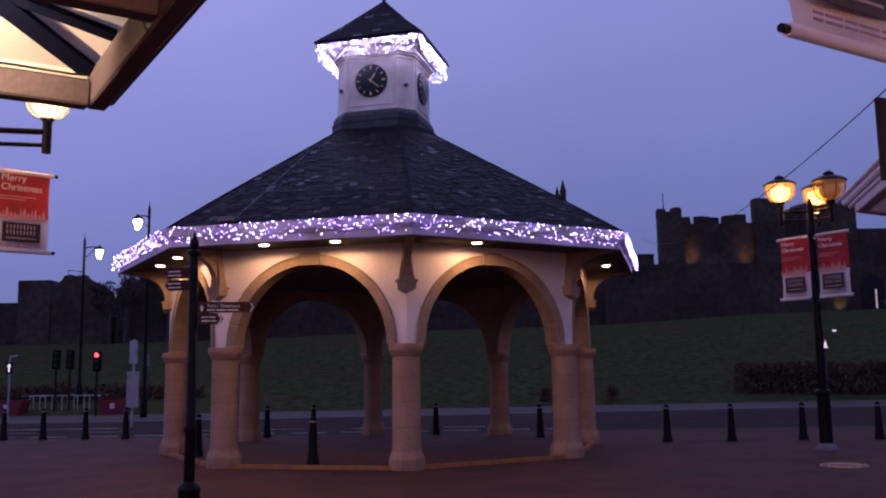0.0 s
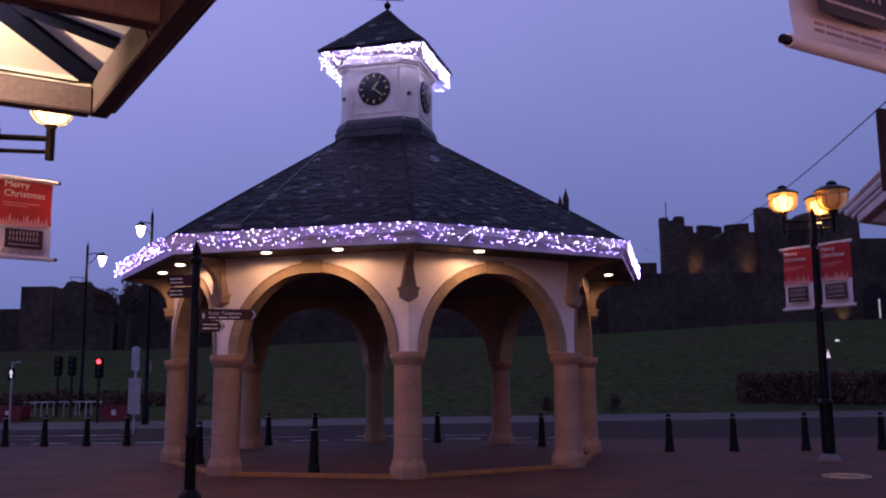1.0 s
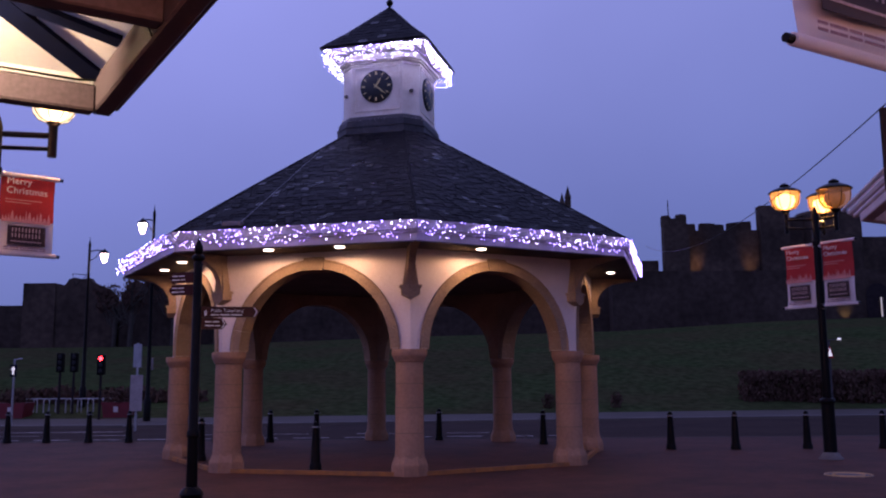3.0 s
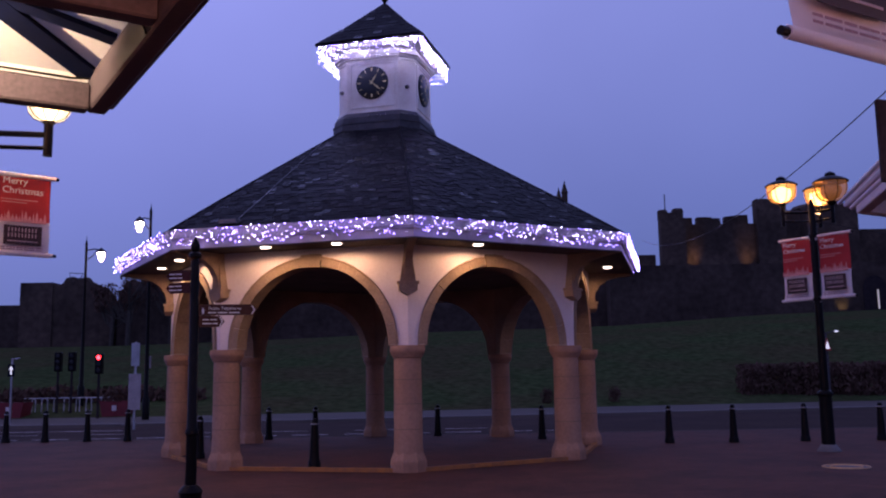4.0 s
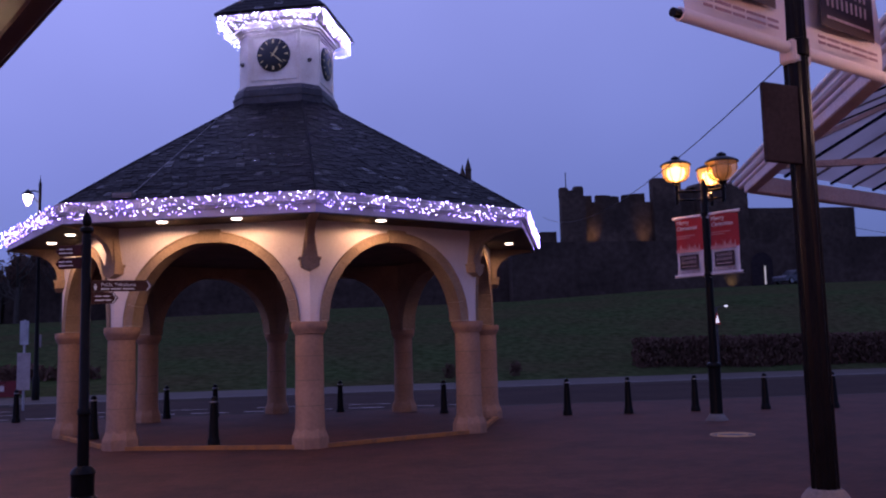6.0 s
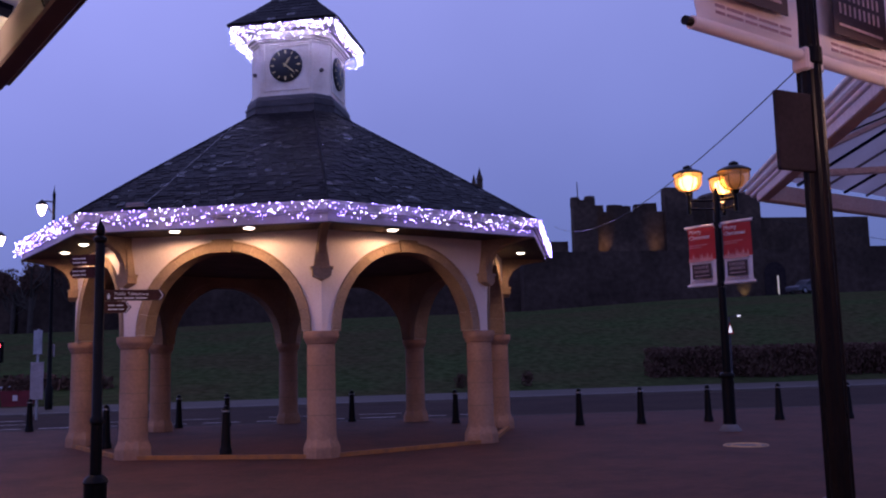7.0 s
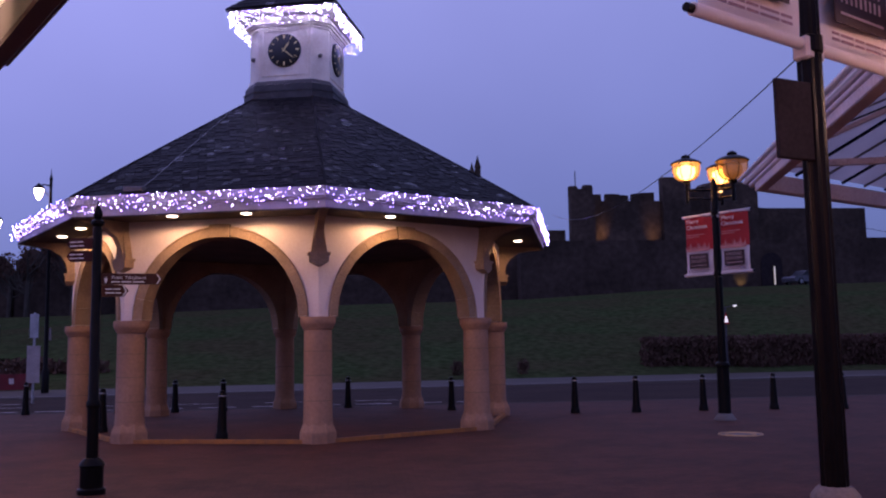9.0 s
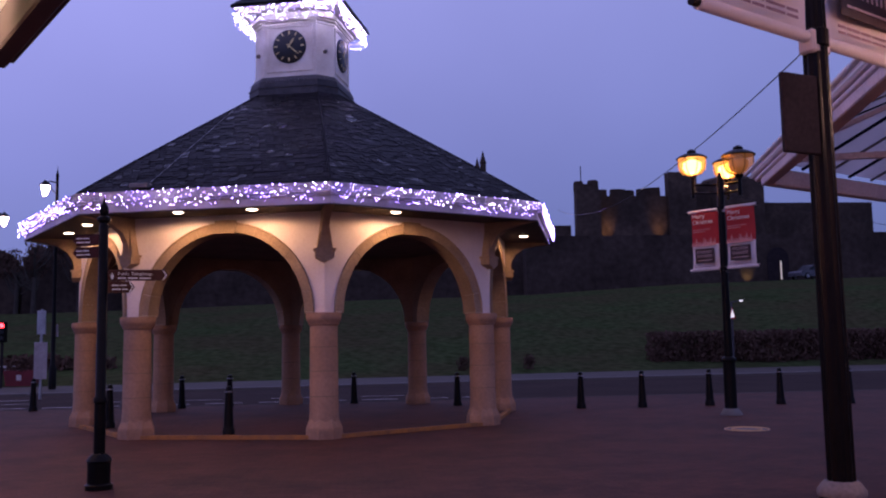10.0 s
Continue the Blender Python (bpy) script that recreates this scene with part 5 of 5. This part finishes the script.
# kerbs
for nm, y0, y1, z0, z1 in (("kerb", 27.78, 27.93, -0.12, 0.012), ("kerb", 38.09, 38.24, -0.12, 0.035)):
    ob = thing(nm, pose(0, 0, 0), "line of grey kerb stones along the road", "kerb", kind="structure")
    b = bmesh.new()
    box(b, -0.455, y0, z0, 0.455, y1, z1, None, 0.012)
    me = mesh_of(b, "kerb_stone", DARK_KERB if y0 < 30 else KERB)
    for i in range(-38, 46):
        s = new("kerb_stone", me)
        s.parent = ob
        if y0 < 30:
            s.location = (i * 0.92, 0, 0.002 * math.sin(i * 2.1))
            continue
        x, turn = i * 0.92, math.atan(0.14) if -13 < i * 0.92 < 22 else 0
        s.matrix_basis = Matrix.Translation((x, 38.165 + away(x, 38.1), 0.002 * math.sin(i * 2.1))) @ pose(0, 0, 0, 0, 0, math.degrees(turn)) @ Matrix.Translation((0, -38.165, 0))

# road markings
b = bmesh.new()
for i in range(-6, 1):
    box(b, i * 3.2, 32.9, -0.12, i * 3.2 + 1.5, 33.0, -0.105)
for i in range(-12, 3):
    box(b, i * 1.7, 30.4 + away(i * 1.7, 30.4), -0.12, i * 1.7 + 1.2, 30.55 + away(i * 1.7, 30.4), -0.105)
box(b, -16.0, 29.6, -0.12, -10.4, 29.75, -0.105)
box(b, -18.5, 35.2, -0.12, -12.3, 35.35, -0.105)
solid("road_marking", b, LINE, "worn white road markings", "road marking", kind="structure")


# ---- planting ----
def leaf_mass(name, label, category, blobs, count, size, seed, trunk=None, group="", clipped=False):
    """Foliage of many small leaves scattered in lumps, on stems where there are any."""
    rnd = random.Random(seed)
    ob = thing(name, pose(0, 0, 0), label, category, group)
    verts, faces = [], []
    for (cx, cy, cz, rx, ry, rz) in blobs:
        for _ in range(count):
            d = Vector((rnd.gauss(0, 1), rnd.gauss(0, 1), rnd.gauss(0, 1))).normalized() * rnd.uniform(0.35, 1.08) 
            if clipped:
                d = Vector((rnd.uniform(-1, 1), rnd.uniform(-1, 1), rnd.uniform(-1, 1) * rnd.uniform(0.9, 1.03)))
            p = Vector((cx + d.x * rx, cy + d.y * ry, cz + d.z * rz))
            rot = Euler((rnd.random() * 6, rnd.random() * 6, rnd.random() * 6)).to_matrix()
            s = size * rnd.uniform(0.6, 1.4)
            k = len(verts)
            verts += [p + rot @ Vector(v) for v in ((-s, 0, 0), (0, -s * 0.5, 0.1 * s), (s, 0, 0), (0, s * 0.5, 0.1 * s))]
            faces.append((k, k + 1, k + 2, k + 3))
    me = bpy.data.meshes.new("crown")
    me.from_pydata(verts, [], faces)
    me.materials.append(LEAVES)
    crown = new("crown" if trunk else "foliage", me)
    crown.parent = ob
    if trunk:
        b = bmesh.new()
        for line, r in trunk:
            tube(b, line, r, 7)
        part("trunk", b, BARK, ob)
    return ob


rnd = random.Random(11)
for x0, x1, y, z, h, n in ((15.5, 37.0, 48.4, 0.22, 1.82, 20),):
    blobs = []
    for i in range(n):
        x = x0 + (x1 - x0) * (i + 0.5) / n
        blobs.append((x, y + rnd.uniform(-0.2, 0.2), z + h * 0.5, 0.55, 0.6, h * rnd.uniform(0.53, 0.56)))
    leaf_mass("hedge", "long clipped dark brown hedge at the foot of the bank", "hedge", blobs, 1500, 0.10, 2, [([(p[0] + 0.1, p[1], z - 0.2), (p[0], p[1], z + 0.5), (p[0] + 0.08, p[1], z + h * 0.8)], 0.035) for p in blobs], clipped=True)
leaf_mass("hedge", "low dark hedge behind the far pavement", "hedge", [(-22 + 1.3 * i, 46.5, 0.95 + 0.08 * (i % 3), 0.9, 0.6, 0.5) for i in range(8)], 300, 0.14, 6, [([(-22 + 1.3 * i, 46.5, 0.3), (-21.95 + 1.3 * i, 46.5, 1.1)], 0.04) for i in range(8)])


def bare_tree(x, y, h, seed, crown):
    rnd = random.Random(seed)
    z = height_at(x, y) - 0.1
    lines = [([(x, y, z), (x + 0.1, y, z + h * 0.4), (x + 0.05, y, z + h * 0.85)], 0.22)]
    blobs = []
    for i in range(crown):
        a, k = rnd.random() * 6.28, rnd.uniform(0.35, 0.8)
        r = h * rnd.uniform(0.15, 0.34)
        tip = (x + r * math.cos(a), y + r * math.sin(a), z + h * min(k + 0.25, 0.97))
        lines.append(([(x + 0.05, y, z + h * k * 0.8), (x + 0.5 * r * math.cos(a), y + 0.5 * r * math.sin(a), z + h * k * 0.97), tip], 0.07))
        blobs.append((*tip, h * 0.12, h * 0.12, h * 0.10))
    return leaf_mass("tree", "dark winter tree beside the castle wall", "tree", blobs, 120, 0.14, seed, lines, "trees by the castle")


for x, y, h, sd, c in ((-30.5, 88, 7.4, 21, 12), (-27.0, 90, 6.6, 22, 12), (-33.5, 92, 6.2, 23, 9), (-23.0, 91, 5.6, 24, 10), (-19.5, 90, 5.2, 25, 10)):
    bare_tree(x, y, h, sd, c)

# twin pinnacles of a far turret that rise over the roof
b = bmesh.new()
for x, zt in ((15.75, 26.2), (15.0, 25.3)):
    lathe(b, [(0.42, 6), (0.38, zt - 1.7), (0.46, zt - 1.6), (0.22, zt - 0.8), (0.02, zt)], 8, Matrix.Translation((x, 114, 0)))
box(b, 13.6, 113.2, 6, 16.2, 114.8, 22.8)
part("pinnacle_tower", b, CASTLE, castle)

# shrubs on the verge and a low floodlit patch of the curtain wall
for x, y in ((5.05, 45.3), (8.45, 45.8)):
    leaf_mass("shrub", "small dark shrub on the grass verge", "shrub", [(x, y, height_at(x, y) + 0.35, 0.32, 0.32, 0.42)], 320, 0.07, int(x * 7), group="verge shrubs")
lamp("wall_flood", "SPOT", (39.5, 89.3, 7.5), 45, (1.0, 0.75, 0.35), 0.2, (39.5, 90.1, 8.2), 80)

# gateway in the curtain wall, with a thin strip of light, and a car parked by it
gate = bmesh.new()
prism(gate, [(-1.15, 0)] + [(1.15 * math.cos(a), 2.6 + 1.15 * math.sin(a)) for a in [math.pi - math.pi * i / 10 for i in range(11)]] + [(1.15, 0)], -0.12, 0.3, pose(42.85, 90.0, 7.2))
part("gateway", gate, SIGNGREY, castle, "dark arched gateway")
b = bmesh.new()
box(b, 43.02, 89.74, 7.6, 43.14, 89.86, 9.5)
part("light_strip", b, STRIPLIT, castle, "narrow strip of light beside the gateway")


def parked_car(at, turn):
    ob = thing("car", pose(*at, 0, 0, turn), "dark grey parked car by the castle wall", "car")
    b = bmesh.new()
    prism(b, [(-2.1, 0.3), (2.1, 0.3), (2.15, 0.62), (1.9, 0.82), (1.0, 0.9), (-1.9, 0.95), (-2.15, 0.7)], -0.85, 0.85)
    body = part("body", b, CARPAINT, ob)
    b = bmesh.new()
    prism(b, [(-1.7, 0.94), (1.05, 0.9), (0.35, 1.38), (-1.0, 1.42)], -0.74, 0.74)
    part("cabin", b, DIAL, ob, "dark glass cabin")
    b = bmesh.new()
    prism(b, [(-0.98, 1.40), (0.35, 1.37), (0.30, 1.43), (-0.9, 1.46)], -0.72, 0.72)
    part("roof", b, CARPAINT, ob)
    for x in (-1.3, 1.3):
        for y in (-0.8, 0.8):
            b = bmesh.new()
            lathe(b, [(0.31, -0.1), (0.33, -0.06), (0.33, 0.06), (0.31, 0.1)], 16, pose(x, y, 0.32, 90))
            wheel = part("wheel", b, BLACK, ob)
            b = bmesh.new()
            lathe(b, [(0.2, -0.105), (0.2, 0.105)], 12, pose(x, y, 0.32, 90))
            part("rim", b, STEEL, wheel)
    return ob


parked_car((44.5, 86.5, height_at(44.5, 86.5)), 200)

# plain shop walls that carry the canopies, outside the view
for nm, m, ln in (("wall_west", pose(-2.08, 5.42, 0, 0, 0, 32) @ pose(-5.3, -8.2, 0), 8.3), ("wall_east", pose(4.80, 10.35, 0, 0, 0, -14) @ pose(4.6, -6.4, 0), 5.2)):
    b = bmesh.new()
    box(b, -0.15, 0.0, 0.0, 0.15, ln, 5.2, None, 0.01)
    solid(nm, b, RENDER, "plain rendered shop wall behind a canopy", "wall", m, kind="structure")

# ---- slates, last: the side towards the square as single pieces, the rest joined ----
COURSES, SLATE_W = 46, 0.165


def slate_rows(k):
    """Middle, along, up and width of each slate on roof side k."""
    rnd = random.Random(50 + k)
    for i in range(COURSES):
        t = i / COURSES
        a, b = roof_point(k, 0, t), roof_point(k, 1, t)
        c = roof_point(k, 0.5, min(t + 1.0 / COURSES, 1.0)) - roof_point(k, 0.5, t)
        along = (b - a).normalized()
        width = (b - a).length
        step = c.length * 1.55
        up = (c - along * c.dot(along)).normalized()
        x = -SLATE_W * (0.5 if i % 2 else 0.0)
        while x < width - 0.02:
            x0, x1 = max(x, 0.0), min(x + SLATE_W, width)
            if x1 - x0 > 0.05:
                mid = a + along * ((x0 + x1) / 2)
                yield mid, along, up, x1 - x0 - 0.006, step, rnd.uniform(-0.004, 0.007), rnd.uniform(-0.03, 0.03)
            x += SLATE_W


b = bmesh.new()
box(b, -0.5, 0.0, 0.0, 0.5, 1.0, 1.0)
slate_mesh = mesh_of(b, "slate", SLATE)
near, count = 7, 0
verts, faces = [], []
for k in [near] + [j for j in range(8) if j != near]:
    for mid, along, up, w, step, lift, lean in slate_rows(k):
        n = along.cross(up).normalized()
        up2 = (up - n * 0.055 + n * lift * 5).normalized()
        ax = (along + n * lean).normalized()
        n2 = ax.cross(up2).normalized()
        m = Matrix((ax * w, up2 * step, n2 * 0.009)).transposed().to_4x4()
        m.translation = mid + n * (0.012 + lift) - up * 0.02
        if k == near and count < 300:
            ob = new("slate", slate_mesh)
            ob.parent = roof
            ob.matrix_basis = m
            count += 1
        else:
            base = len(verts)
            verts += [m @ v.co for v in slate_mesh.vertices]
            faces += [tuple(base + i for i in p.vertices) for p in slate_mesh.polygons]
me = bpy.data.meshes.new("slating")
me.from_pydata(verts, [], faces)
me.materials.append(SLATE)
rest = new("slating", me)
rest.parent = roof
tagged(rest, "dark grey slates in even courses", kind="stuff")

# the turret's own slating
verts, faces = [], []
rnd = random.Random(9)
for i in range(4):
    p, q = c0[i], c0[(i + 1) % 4]
    for j in range(11):
        t0 = j / 11
        def edge(c, t):
            k = 1 - 0.40 * (t / 0.40) if t < 0.40 else 0.60 - 0.555 * (t - 0.40) / 0.60
            z = 9.87 + 0.535 * (t / 0.40) if t < 0.40 else 10.405 + 0.835 * (t - 0.40) / 0.60
            return c * k + Vector((0, 0, z))
        a, b = edge(p, t0), edge(q, t0)
        c = (edge(p, min(t0 + 1 / 11, 1)) + edge(q, min(t0 + 1 / 11, 1))) / 2 - (a + b) / 2
        along, width = (b - a).normalized(), (b - a).length
        up = c.normalized()
        n = along.cross(up).normalized()
        top = (edge(q, min(t0 + 1 / 11, 1)) - edge(p, min(t0 + 1 / 11, 1))).length
        inset = (width - top) / 2
        x = inset - 0.11 * (j % 2)
        while x < width - inset - 0.02:
            x0, x1 = max(x, inset), min(x + 0.22, width - inset)
            x += 0.22
            if x1 - x0 < 0.04:
                continue
            lift = rnd.uniform(0, 0.006)
            up2 = (up - n * 0.05).normalized()
            n2 = (along + n * rnd.uniform(-0.04, 0.04)).cross(up2).normalized()
            m = Matrix((along * (x1 - x0 - 0.006), up2 * c.length * 1.02, n2 * 0.008)).transposed().to_4x4()
            m.translation = a + along * ((x0 + x1) / 2) + n * (0.012 + lift) - up * 0.015
            base = len(verts)
            verts += [m @ v.co for v in slate_mesh.vertices]
            faces += [tuple(base + k for k in f.vertices) for f in slate_mesh.polygons]
me = bpy.data.meshes.new("turret_slating")
me.from_pydata(verts, [], faces)
me.materials.append(SLATE)
small = new("turret_slating", me)
small.parent = turret
tagged(small, "small dark slates", kind="stuff")
